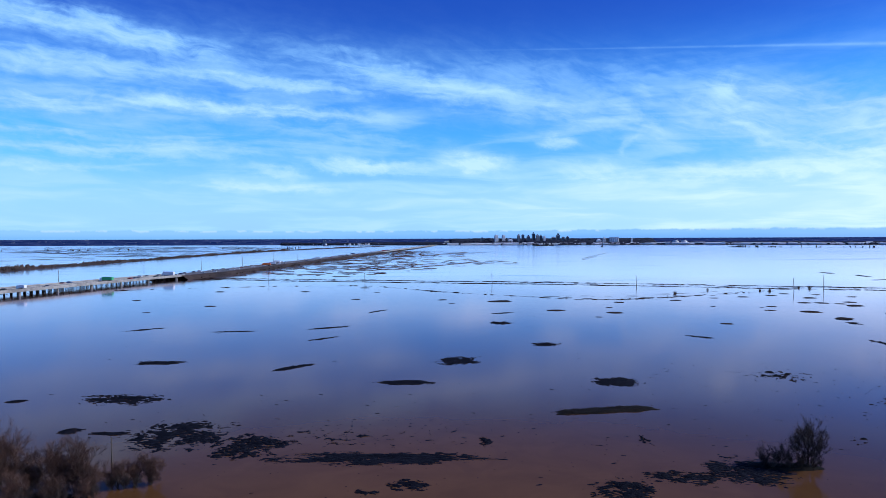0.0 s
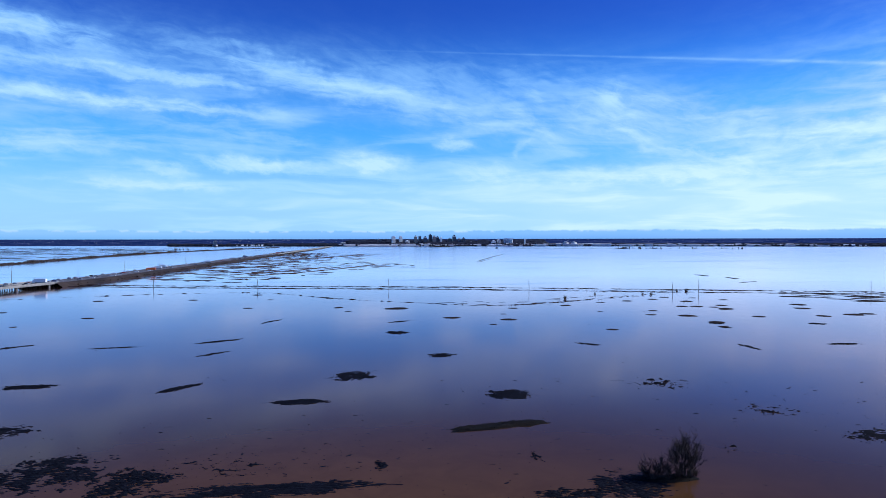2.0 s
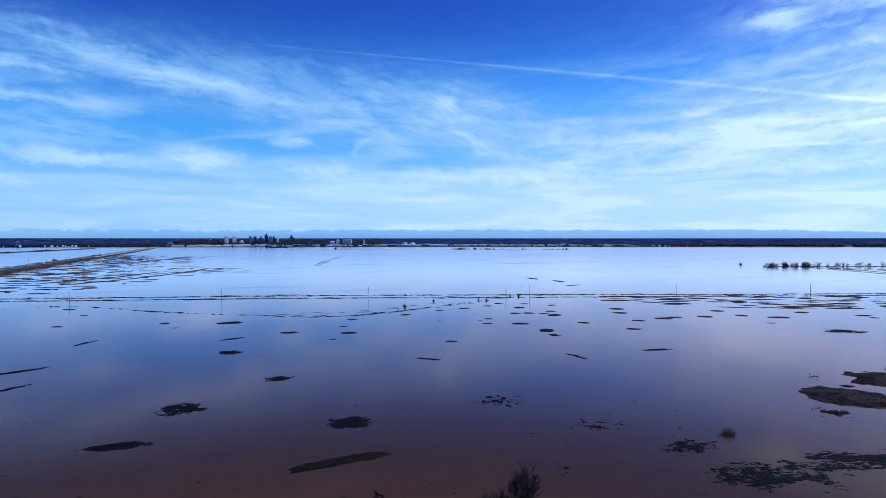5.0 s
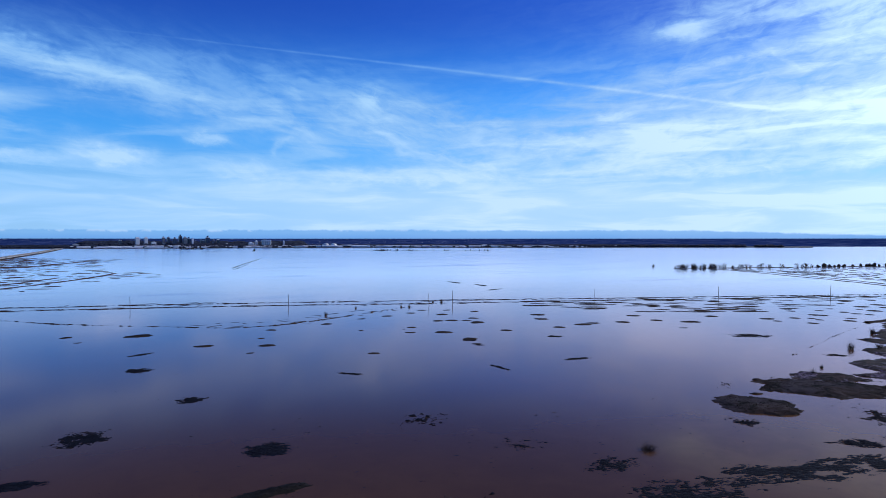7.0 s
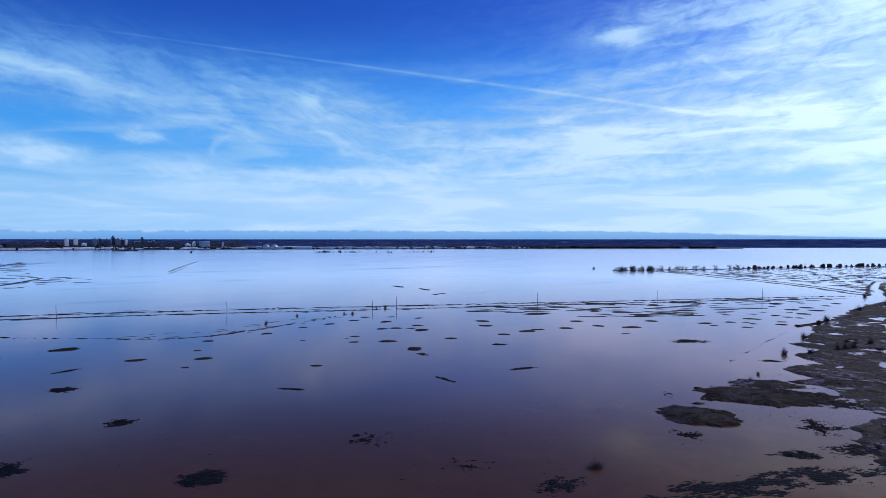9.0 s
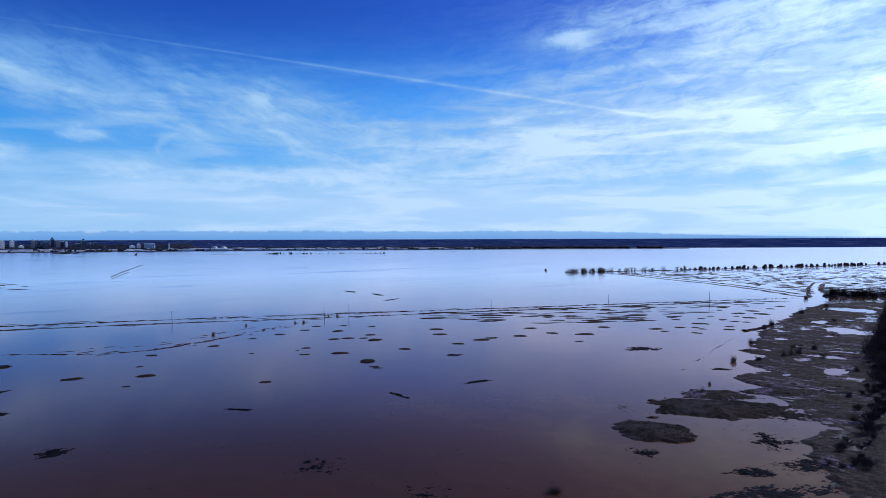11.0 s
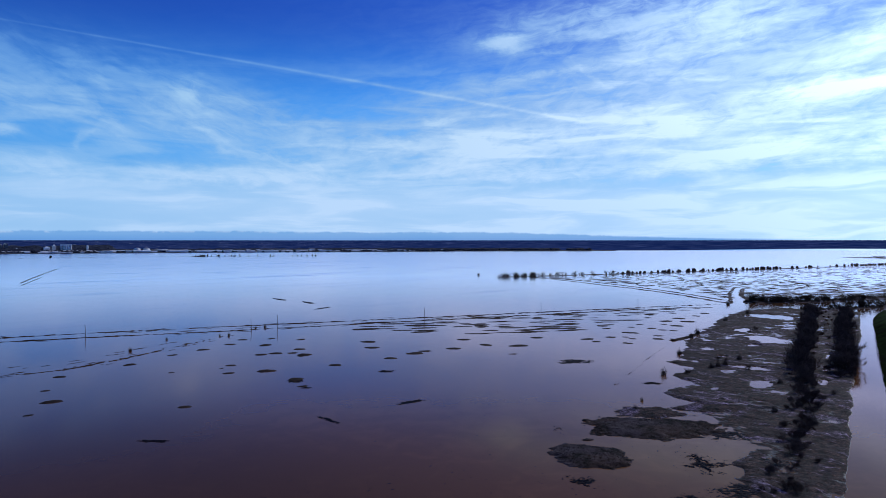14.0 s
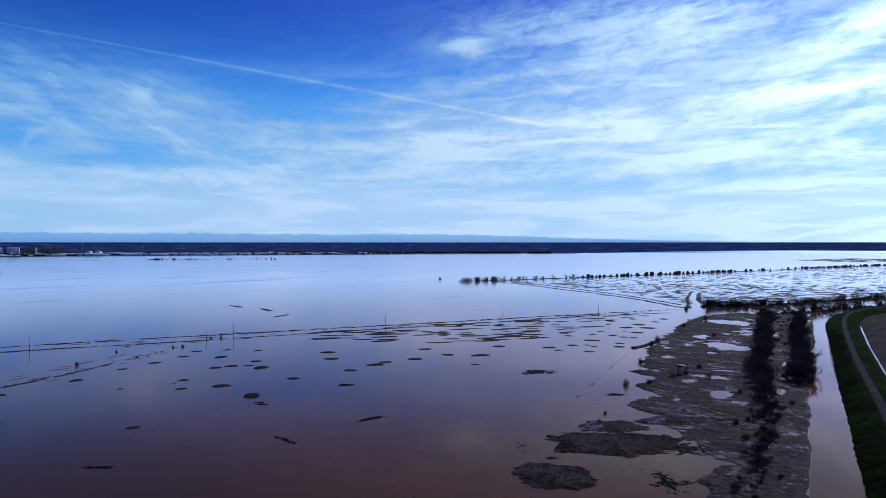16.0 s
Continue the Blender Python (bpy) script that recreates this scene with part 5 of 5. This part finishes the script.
for x, y in xy:
    dens = float(fbm(np.array(y / 70.0), np.array(3.0), 61, 3))
    for _ in range(7):
        if rnd.rand() < (dens - 0.08) * 1.7:
            spots.append((x + rnd.normal(0, 4), y + rnd.uniform(-4, 4), 0.8, rnd.uniform(0.8, 2.2), rnd.uniform(1.0, 3.2) + 11.0 * max(0.0, dens - 0.45) * rnd.rand()))
tagged(new("bank_scrub", clump_stuff("bank_scrub", spots, RAILSCRUB, 3)), "leafless scrub along the railway bank", "scrub", kind="stuff")

# ---------------------------------------------------------------- causeway
ROADLINE = [(-352, 180), (-318, 300), (-300, 380), (-284, 455), (-273, 510), (-258, 580), (-241, 650), (-228, 700), (-217, 760), (-204, 968), (-173, 1337), (-104, 2167), (-30, 3029), (60, 4400)]
AT, RXY, RLEFT = polyline(ROADLINE, 6)
DECK = 4.1


def road_point(s, left):
    i = int(np.clip(np.searchsorted(AT, s), 1, len(AT) - 1))
    p = RXY[i] + RLEFT[i] * left
    return p[0], p[1], math.degrees(math.atan2(-RLEFT[i][0], RLEFT[i][1]))


def stretch(y0, y1):
    return [tuple(p) for p in RXY[(RXY[:, 1] >= y0) & (RXY[:, 1] <= y1)]]


def bridge(y0, y1, spacing, piles):
    ob = tagged(new("causeway_bridge"), "long low grey concrete road bridge on many piles", "bridge")
    pts = stretch(y0, y1)
    part("deck", sweep("bridge_deck", pts, 12, [(-0.4, DECK - 1.3), (-0.4, DECK), (26.4, DECK), (26.4, DECK - 1.3), (24, DECK - 1.5), (2, DECK - 1.5), (-0.4, DECK - 1.3)][::-1], CONCRETE), ob)
    part("road_surface", sweep("bridge_road", pts, 12, [(25.6, DECK + 0.03), (0.4, DECK + 0.03)], ASPHALT), ob)
    for o in (0.0, 26.0):
        part("parapet", sweep("bridge_parapet", pts, 12, [(o + 0.25, DECK), (o + 0.2, DECK + 0.9), (o - 0.2, DECK + 0.9), (o - 0.25, DECK)], CONCRETE), ob)
    part("median_barrier", sweep("bridge_median", pts, 12, [(13.3, DECK + 0.03), (13.1, DECK + 0.85), (12.9, DECK + 0.85), (12.7, DECK + 0.03)], CONCRETE), ob)
    pile = block("bridge_pile", 0.4, 0.4, DECK + 0.6, PILES, 0.06)
    cap = block("bridge_cap", 25.0, 1.1, 0.9, PILES, 0.08)
    wide = block("bridge_pier", 1.3, 1.6, DECK + 0.6, CONCRETE, 0.1)
    s0, s1 = AT[np.searchsorted(RXY[:, 1], y0)], AT[np.searchsorted(RXY[:, 1], y1) - 1]
    slab = block("bridge_pier_wall", 24.0, 1.8, DECK + 0.6, PILES, 0.1)
    for k, s in enumerate(np.arange(s0 + 4, s1, spacing)):
        x, y, turn = road_point(s, 13)
        part("pier_cap", cap, ob, pose(x, y, DECK - 2.3, 0, 0, turn))
        if piles == 1:
            part("pier", slab, ob, pose(x, y, -2.0, 0, 0, turn))
            continue
        for j in range(piles):
            x, y, turn = road_point(s, 1.2 + 23.6 * j / (piles - 1))
            part("pile", wide if k % 6 == 0 and j == 0 else pile, ob, pose(x, y, -2.0, 0, 0, turn))
    return ob


bridge(392, 672, 6.2, 5)
bridge(1900, 4300, 24, 1)
bank = stretch(664, 1912)
tagged(new("embankment", sweep("embankment", bank, 14, [(40, -0.4), (30, 3.6), (27, DECK - 0.05), (-1.0, DECK - 0.05), (-2.4, 3.5), (-6.8, 0.5), (-8.2, -0.4)], BANKSIDE, True)),
       "brown earth embankment carrying the road", "embankment", kind="structure")
tagged(new("road", sweep("road", bank, 14, [(26, DECK + 0.02), (0, DECK + 0.02)], ASPHALT)), "grey asphalt road on the embankment", "road", kind="structure")
for o in (0.9, 12.4, 13.6, 25.1):
    tagged(new("lane_line", sweep("lane_line", stretch(190, 1900), 12, [(o + 0.1, DECK + 0.07), (o - 0.1, DECK + 0.07)], PAINT)), "white painted edge line", "road marking", kind="structure")


rnd = np.random.RandomState(52)
spots = []
for _ in range(700):
    s = float(np.interp(rnd.uniform(672, 1900), RXY[:, 1], AT))
    x, y, _turn = road_point(s, rnd.choice([-3, -5, -6, 29, 32]) + rnd.normal(0, 0.9))
    spots.append((x, y, 0.6, rnd.uniform(0.4, 1.2), rnd.uniform(0.6, 2.2)))
tagged(new("shoulder_scrub", clump_stuff("shoulder_scrub", spots, BANKSIDE, 12)), "low brown scrub on the road embankment", "scrub", kind="stuff")


# ---------------------------------------------------------------- vehicles
def wheel(r, w):
    bm = bmesh.new()
    bmesh.ops.create_cone(bm, cap_ends=True, segments=14, radius1=r, radius2=r, depth=w, matrix=pose(0, 0, 0, 0, 90, 0))
    bmesh.ops.bevel(bm, geom=[e for e in bm.edges if abs(e.verts[0].co.x - e.verts[1].co.x) < 0.01], offset=r * 0.15, segments=1, affect="EDGES")
    return bm_mesh("wheel", bm, RUBBER)


def hull(name, profile, half, mat, tuck=0.0):
    """A body drawn in side view (y, z) and given width, narrower above."""
    zs = [z for _, z in profile]
    zlo, zhi = min(zs), max(zs)
    verts, n = [], len(profile)
    for sgn in (-1, 1):
        verts += [(sgn * half * (1 - tuck * (z - zlo) / (zhi - zlo)), y, z) for y, z in profile]
    faces = [tuple(range(n)), tuple(range(2 * n - 1, n - 1, -1))] + [(k, k + n, (k + 1) % n + n, (k + 1) % n) for k in range(n)]
    bm = bmesh.new()
    bv = [bm.verts.new(v) for v in verts]
    for f in faces:
        bm.faces.new([bv[i] for i in f])
    bmesh.ops.recalc_face_normals(bm, faces=bm.faces[:])
    bmesh.ops.bevel(bm, geom=bm.edges[:], offset=0.06, segments=1, affect="EDGES")
    return bm_mesh(name, bm, mat)


W_CAR, W_TRUCK = wheel(0.33, 0.22), wheel(0.5, 0.32)


def car(paint, tall=1.0):
    ob = new("car")
    tagged(ob, f"{CARS[paint].name.split('_')[0]} passenger car in traffic on the causeway", "car", "cars on the causeway")
    part("body", hull("car_body", [(-2.2, 0.3), (-2.25, 0.75), (-2.1, 0.95), (-1.1, 1.0), (1.0, 0.98), (2.1, 0.8), (2.25, 0.6), (2.2, 0.3)], 0.9, CARS[paint], 0.08), ob)
    part("windows", hull("car_windows", [(-1.75, 0.95), (-1.25, 1.38 * tall), (0.3, 1.40 * tall), (1.05, 0.95)], 0.8, GLASS, 0.2), ob)
    part("roof", hull("car_roof", [(-1.3, 1.36 * tall), (-1.2, 1.46 * tall), (0.2, 1.46 * tall), (0.35, 1.36 * tall)], 0.68, CARS[paint], 0.1), ob)
    for x in (-0.82, 0.82):
        for y in (-1.35, 1.4):
            part("wheel", W_CAR, ob, pose(x, y, 0.33))
    return ob


def truck(paint, length=11.0, high=3.9):
    ob = new("truck")
    tagged(ob, f"{CARS[paint].name.split('_')[0]} box truck driving on the causeway", "truck", "trucks on the causeway")
    part("cargo_box", block("truck_box", 2.5, length - 2.6, high - 1.1, CARS[paint], 0.06), ob, pose(0, -1.2, 1.1))
    cab = part("cab", hull("truck_cab", [(-1.1, 0.5), (-1.1, 2.9), (0.5, 2.9), (0.95, 1.7), (1.2, 1.5), (1.2, 0.5)], 1.2, CARS[paint if paint != 6 else 0], 0.05), ob, pose(0, length / 2 - 1.3, 0))
    part("windscreen", block("truck_glass", 2.0, 0.08, 0.95, GLASS, 0.02), cab, pose(0, 0.68, 1.75, 22))
    part("chassis", block("truck_chassis", 1.1, length - 1.2, 0.35, RUBBER, 0.03), ob, pose(0, -0.3, 0.7))
    for x in (-1.0, 1.0):
        for y in (-length / 2 + 1.2, -length / 2 + 2.4, length / 2 - 1.5):
            part("wheel", W_TRUCK, ob, pose(x, y, 0.5))
    return ob


def park(ob, s, left, back=False):
    x, y, turn = road_point(s, left)
    ob.matrix_basis = pose(x, y, DECK + 0.03, 0, 0, turn + (180 if back else 0))


def s_of(y):
    return float(np.interp(y, RXY[:, 1], AT))


FLEET = [car(k, 1.0 + 0.12 * (k % 2)) for k in range(5)]
park(FLEET[0], s_of(452), 5)
park(FLEET[2], s_of(470), 8.5)
park(FLEET[1], s_of(505), 5)
park(FLEET[3], s_of(532), 17, True)
park(FLEET[4], s_of(548), 21, True)
van = truck(0, 7.0, 3.0)
park(van, s_of(478), 5)
park(truck(6, 12, 3.8), s_of(570), 6)
park(truck(0, 13, 4.2), s_of(648), 6)
park(truck(5, 12, 3.6), s_of(905), 6)
park(truck(0, 12, 4.0), s_of(940), 9.5)
rnd = np.random.RandomState(23)
for k in range(125):
    s = s_of(600 + 1700 * rnd.rand() ** 1.1)
    c = copies(FLEET[int(rnd.choice([0, 0, 0, 1, 1, 2, 3, 4]))], pose(0, 0, 0))
    lane = rnd.choice([2.8, 6.2, 9.6, 16, 19.5, 23])
    park(c, s, lane, lane > 13)
for k in range(7):
    lane = 6.2 if k % 3 else 19.5
    park(truck([0, 0, 1, 4, 0, 3, 0][k], 10 + k % 3 * 2), s_of(1000 + 190 * k), lane, lane > 13)

# ---------------------------------------------------------------- far trees standing in the flood
rnd = np.random.RandomState(29)
spots = []
for az, r, n, w in ((9.6, 3900, 26, 55), (9.6, 3900, 20, 50), (24.8, 3240, 14, 30), (9.5, 4150, 14, 90), (24.6, 3250, 10, 45), (25.7, 3250, 5, 40), (26.6, 3230, 8, 60), (28, 3220, 4, 50), (30.5, 3200, 3, 40), (32, 3200, 3, 30), (33, 3200, 4, 30), (14, 3300, 3, 20), (-30, 2900, 8, 200), (-25, 3000, 8, 160), (-13, 3100, 10, 220)):
    for _ in range(n):
        a = az + math.degrees(rnd.uniform(-w, w) / r)
        q = r + rnd.normal(0, 12)
        spots.append((q * math.sin(radians(a)), q * math.cos(radians(a)), -0.3, rnd.uniform(1.5, 4), rnd.uniform(3, 10)))
tagged(new("far_scrub", clump_stuff("far_scrub", spots, SCRUB, 6)), "far clumps of bare trees standing in the flood", "scrub", kind="stuff")
for pts, h in (([(500, 3090), (900, 3140), (1400, 2960), (1800, 2700)], 4.0), ([(292, 1300), (370, 1530), (495, 1880)], 2.2), ([(280, 1237), (366, 1482)], 1.6)):
    tagged(new("mud_bar", strip("mud_bar", pts, h, 0.35, 1.1, BERM, 4, int(h * 10))), "thin broken mud bar far out in the flood", "bank", kind="structure")

# half-drowned grass at the marsh edge
for x, y, a, b in ((186, 109, 7, 2.6), (255, 129, 13, 6), (300, 141, 12, 5), (316, 192, 5, 2.5), (217, 120, 7, 2.6), (268, 118, 11, 5), (232, 108, 12, 5), (278, 131, 9, 4)):
    weed(x, y, a, b, -42, 0.74)
weed(150, 104.5, 30, 7, -13, 0.82)
weed(178, 97, 18, 7, -20, 0.8)
weed(205, 102, 14, 6, -35, 0.82)

# small flecks of drifting weed
rnd = np.random.RandomState(44)
fv, ff = [], []
for cx, cy, sx, sy, n in ((-15, 134, 16, 7, 170), (25, 142, 26, 14, 120), (60, 150, 30, 20, 130), (75, 195, 30, 12, 90), (110, 165, 40, 22, 150), (0, 118, 30, 8, 90), (-45, 150, 24, 16, 90), (95, 190, 20, 10, 70), (150, 140, 30, 16, 130), (220, 128, 18, 8, 90), (60, 260, 90, 50, 110), (180, 200, 50, 24, 80), (-60, 230, 40, 30, 60)):
    for _ in range(int(n * 0.75)):
        x, y, a, turn = cx + rnd.normal(0, sx), cy + rnd.normal(0, sy), 0.10 + 0.40 * rnd.rand() ** 4, rnd.normal(0, 0.4)
        b = len(fv)
        for j in range(7):
            w = 6.283 * j / 7
            q = a * rnd.uniform(0.5, 1.3)
            u, v = 1.5 * q * math.cos(w), 0.6 * q * math.sin(w)
            fv.append((x + u * math.cos(turn) - v * math.sin(turn), y + u * math.sin(turn) + v * math.cos(turn), 0.01))
        fv.append((x, y, 0.06))
        ff += [(b + j, b + (j + 1) % 7, b + 7) for j in range(7)]
tagged(new("weed_flecks", mesh_of("weed_flecks", fv, ff, WEED)), "countless small flecks of drifting weed", "weed", kind="stuff")

# ---------------------------------------------------------------- mounds and rafts of weed
mound(-152, 506, 4.2, 9.8, -4)
mound(-89, 503, 3.8, 8.0, -4)
mound(-49, 540, 4.3, 10.7, -4)
mound(-45, 437, 3.3, 6.0, -4)
mound(10, 430, 3.4, 6.8, -3)
mound(15, 406, 1.9, 3.4, -3)
mound(-183, 436, 3.1, 5.3, -3)
mound(-147, 363, 2.2, 4.4, -3)
mound(-124, 396, 3.5, 4.3, -3)
mound(-36, 495, 2.5, 6.4, -4)
mound(45, 418, 7.6, 8.4, -3)
mound(69, 363, 4.5, 5.7, -3)
mound(101, 376, 2.2, 4.6, -3)
mound(97, 350, 4.5, 4.0, -3)
mound(84, 331, 2.0, 2.9, -3)
mound(115, 407, 3.4, 4.5, -3)
mound(153, 418, 3.8, 6.9, -4)
mound(183, 433, 2.9, 6.5, -3)
mound(160, 379, 1.7, 3.2, -3)
mound(205, 440, 4.0, 6.8, -3)
mound(228, 449, 3.7, 10.9, -3)
mound(244, 463, 3.6, 7.7, -3)
mound(243, 430, 4.8, 11.4, -4)
mound(261, 454, 3.0, 3.6, -4)
mound(222, 398, 4.1, 5.8, -4)
mound(231, 396, 4.2, 6.8, -3)
mound(239, 390, 3.2, 6.7, -4)
mound(250, 400, 3.9, 10.2, -4)
mound(240, 379, 5.7, 8.2, -3)
mound(274, 436, 3.4, 7.2, -3)
mound(192, 377, 3.1, 5.9, -4)
mound(184, 372, 1.2, 2.4, -2)
mound(181, 357, 3.1, 6.1, -4)
mound(198, 349, 5.3, 7.5, -3)
mound(197, 319, 5.0, 5.1, -3)
mound(191, 303, 2.5, 2.9, -3)
mound(134, 302, 3.1, 4.8, -3)
mound(301, 395, 5.4, 7.4, -35)
mound(287, 373, 4.9, 5.9, -35)
mound(270, 334, 4.1, 4.2, -34)
mound(292, 337, 5.6, 5.2, -35)
mound(302, 339, 4.0, 3.3, -35)
mound(234, 338, 4.0, 4.5, -35)
mound(322, 334, 4.9, 4.9, -35)
mound(355, 357, 4.8, 4.9, -34)
mound(348, 330, 4.5, 5.2, -35)
mound(361, 313, 7.0, 4.4, -34)
mound(333, 294, 2.6, 1.8, -35)
mound(399, 328, 5.0, 4.2, -34)
mound(439, 293, 4.0, 4.3, -35)
mound(469, 297, 4.7, 4.6, -34)
mound(444, 279, 2.5, 5.9, -35)
mound(422, 271, 2.9, 3.8, -35)
mound(419, 299, 4.8, 4.1, -34)
mound(413, 288, 3.2, 3.9, -35)
mound(479, 322, 3.5, 5.1, -34)
mound(459, 338, 1.9, 3.0, -35)
mound(595, 350, 5.3, 8.2, -47)
mound(570, 338, 3.5, 5.3, -47)
mound(558, 314, 5.8, 9.0, -47)
mound(623, 342, 4.3, 6.0, -48)
mound(585, 316, 6.0, 11.9, -47)
mound(568, 299, 6.7, 15.0, -47)
mound(534, 292, 5.5, 9.8, -48)
mound(505, 298, 4.0, 7.5, -48)
mound(502, 287, 3.5, 5.6, -47)
mound(504, 279, 3.5, 5.5, -47)
mound(471, 293, 3.8, 3.7, -47)
mound(447, 286, 2.8, 3.3, -47)
mound(443, 278, 2.7, 3.2, -47)
mound(422, 268, 2.7, 4.2, -47)
mound(470, 273, 3.3, 3.5, -47)
mound(455, 265, 4.4, 7.3, -47)
mound(462, 258, 2.0, 3.3, -47)
mound(500, 313, 3.1, 4.2, -47)
mound(615, 315, 4.1, 8.1, -47)
mound(536, 304, 2.8, 4.5, -47)
mound(520, 317, 2.8, 4.4, -47)
mound(643, 320, 4.9, 8.7, -47)
weed(51, 181, 6.5, 6.1, -2, 0.25)
weed(10, 214, 6.8, 7.7, -3, 0.45)
weed(-5, 182, 8.0, 3.4, -2, 0.30)
weed(-82, 214, 7.5, 3.4, -2, 0.50)
weed(-72, 165, 10.5, 5.2, -2, 0.60)
weed(-96, 164, 2.2, 1.8, -1, 0.50)
weed(-70, 138, 2.4, 2.1, -1, 0.30)
weed(-61, 136, 4.7, 1.2, -2, 0.40)
weed(-47, 135, 9.1, 9.6, -2, 0.70)
weed(-32, 127, 6.7, 7.0, -2, 0.75)
weed(-8, 119, 18.7, 3.5, -2, 0.35)
weed(-17, 133, 9.8, 6.8, -2, 1.10)
weed(12, 128, 1.2, 2.8, -2, 0.60)
weed(-1, 106, 3.5, 2.4, -2, 0.70)
weed(-8, 103, 2.1, 1.5, -1, 0.80)
weed(31, 103, 4.7, 5.2, -2, 0.70)
weed(43, 108, 6.7, 3.3, -2, 0.70)
weed(34, 310, 4.5, 5.2, -3, 0.60)
weed(43, 246, 4.5, 4.9, -3, 0.50)
weed(54, 111, 6.2, 7.0, -2, 0.45)
weed(195, 316, 4.4, 4.1, -34, 0.40)
weed(338, 253, 10.7, 7.3, -34, 0.50)
weed(243, 304, 4.2, 3.5, -34, 0.60)
weed(118, 129, 7.5, 4.5, 5, 0.60)
weed(121, 107, 15.0, 8.0, -12, 0.75)
weed(187, 110, 4.6, 4.4, -34, 0.50)
weed(178, 138, 7.0, 7.2, -35, 1.10)
weed(216, 120, 5.1, 10.4, -35, 1.10)
weed(98, 188, 7.3, 9.7, -34, 1.20)
weed(110, 151, 5.7, 4.2, -34, 1.20)
weed(98, 189, 10.9, 7.6, -2, 1.20)
weed(82, 126, 4.2, 4.0, -2, 1.20)
weed(42, 128, 1.1, 3.3, -3, 0.90)
weed(190, 299, 2.5, 1.6, -35, 0.50)
weed(216, 173, 2.6, 10.2, -35, 1.30)
weed(220, 123, 6.1, 13.0, -47, 1.10)
weed(110, 153, 9.5, 6.9, -21, 1.30)
weed(101, 188, 6.0, 8.1, -21, 1.30)
weed(-39, 205, 7.0, 2.2, 48, 0.5)
weed(-41, 297, 10.0, 2.0, 32, 0.5)
weed(-39, 264, 6.9, 1.5, 47, 0.5)
weed(-119, 294, 7.7, 1.5, 42, 0.5)
weed(-26, 363, 11.0, 1.3, 61, 0.5)
weed(-79, 286, 8.5, 1.0, 9, 0.5)
weed(206, 244, 8.2, 2.0, -5, 0.5)
weed(165, 244, 6.9, 1.3, -90, 0.5)
weed(106, 262, 5.4, 1.6, -48, 0.5)
weed(39, 351, 6.4, 1.6, 29, 0.5)
weed(44, 245, 5.3, 1.4, 26, 0.5)
weed(433, 736, 18.8, 1.8, -100, 0.5)
weed(437, 678, 16.0, 1.8, -99, 0.5)
weed(435, 679, 18.2, 3.0, -107, 0.5)
weed(410, 612, 13.9, 3.0, 25, 0.5)
weed(437, 741, 11.7, 2.5, -84, 0.5)
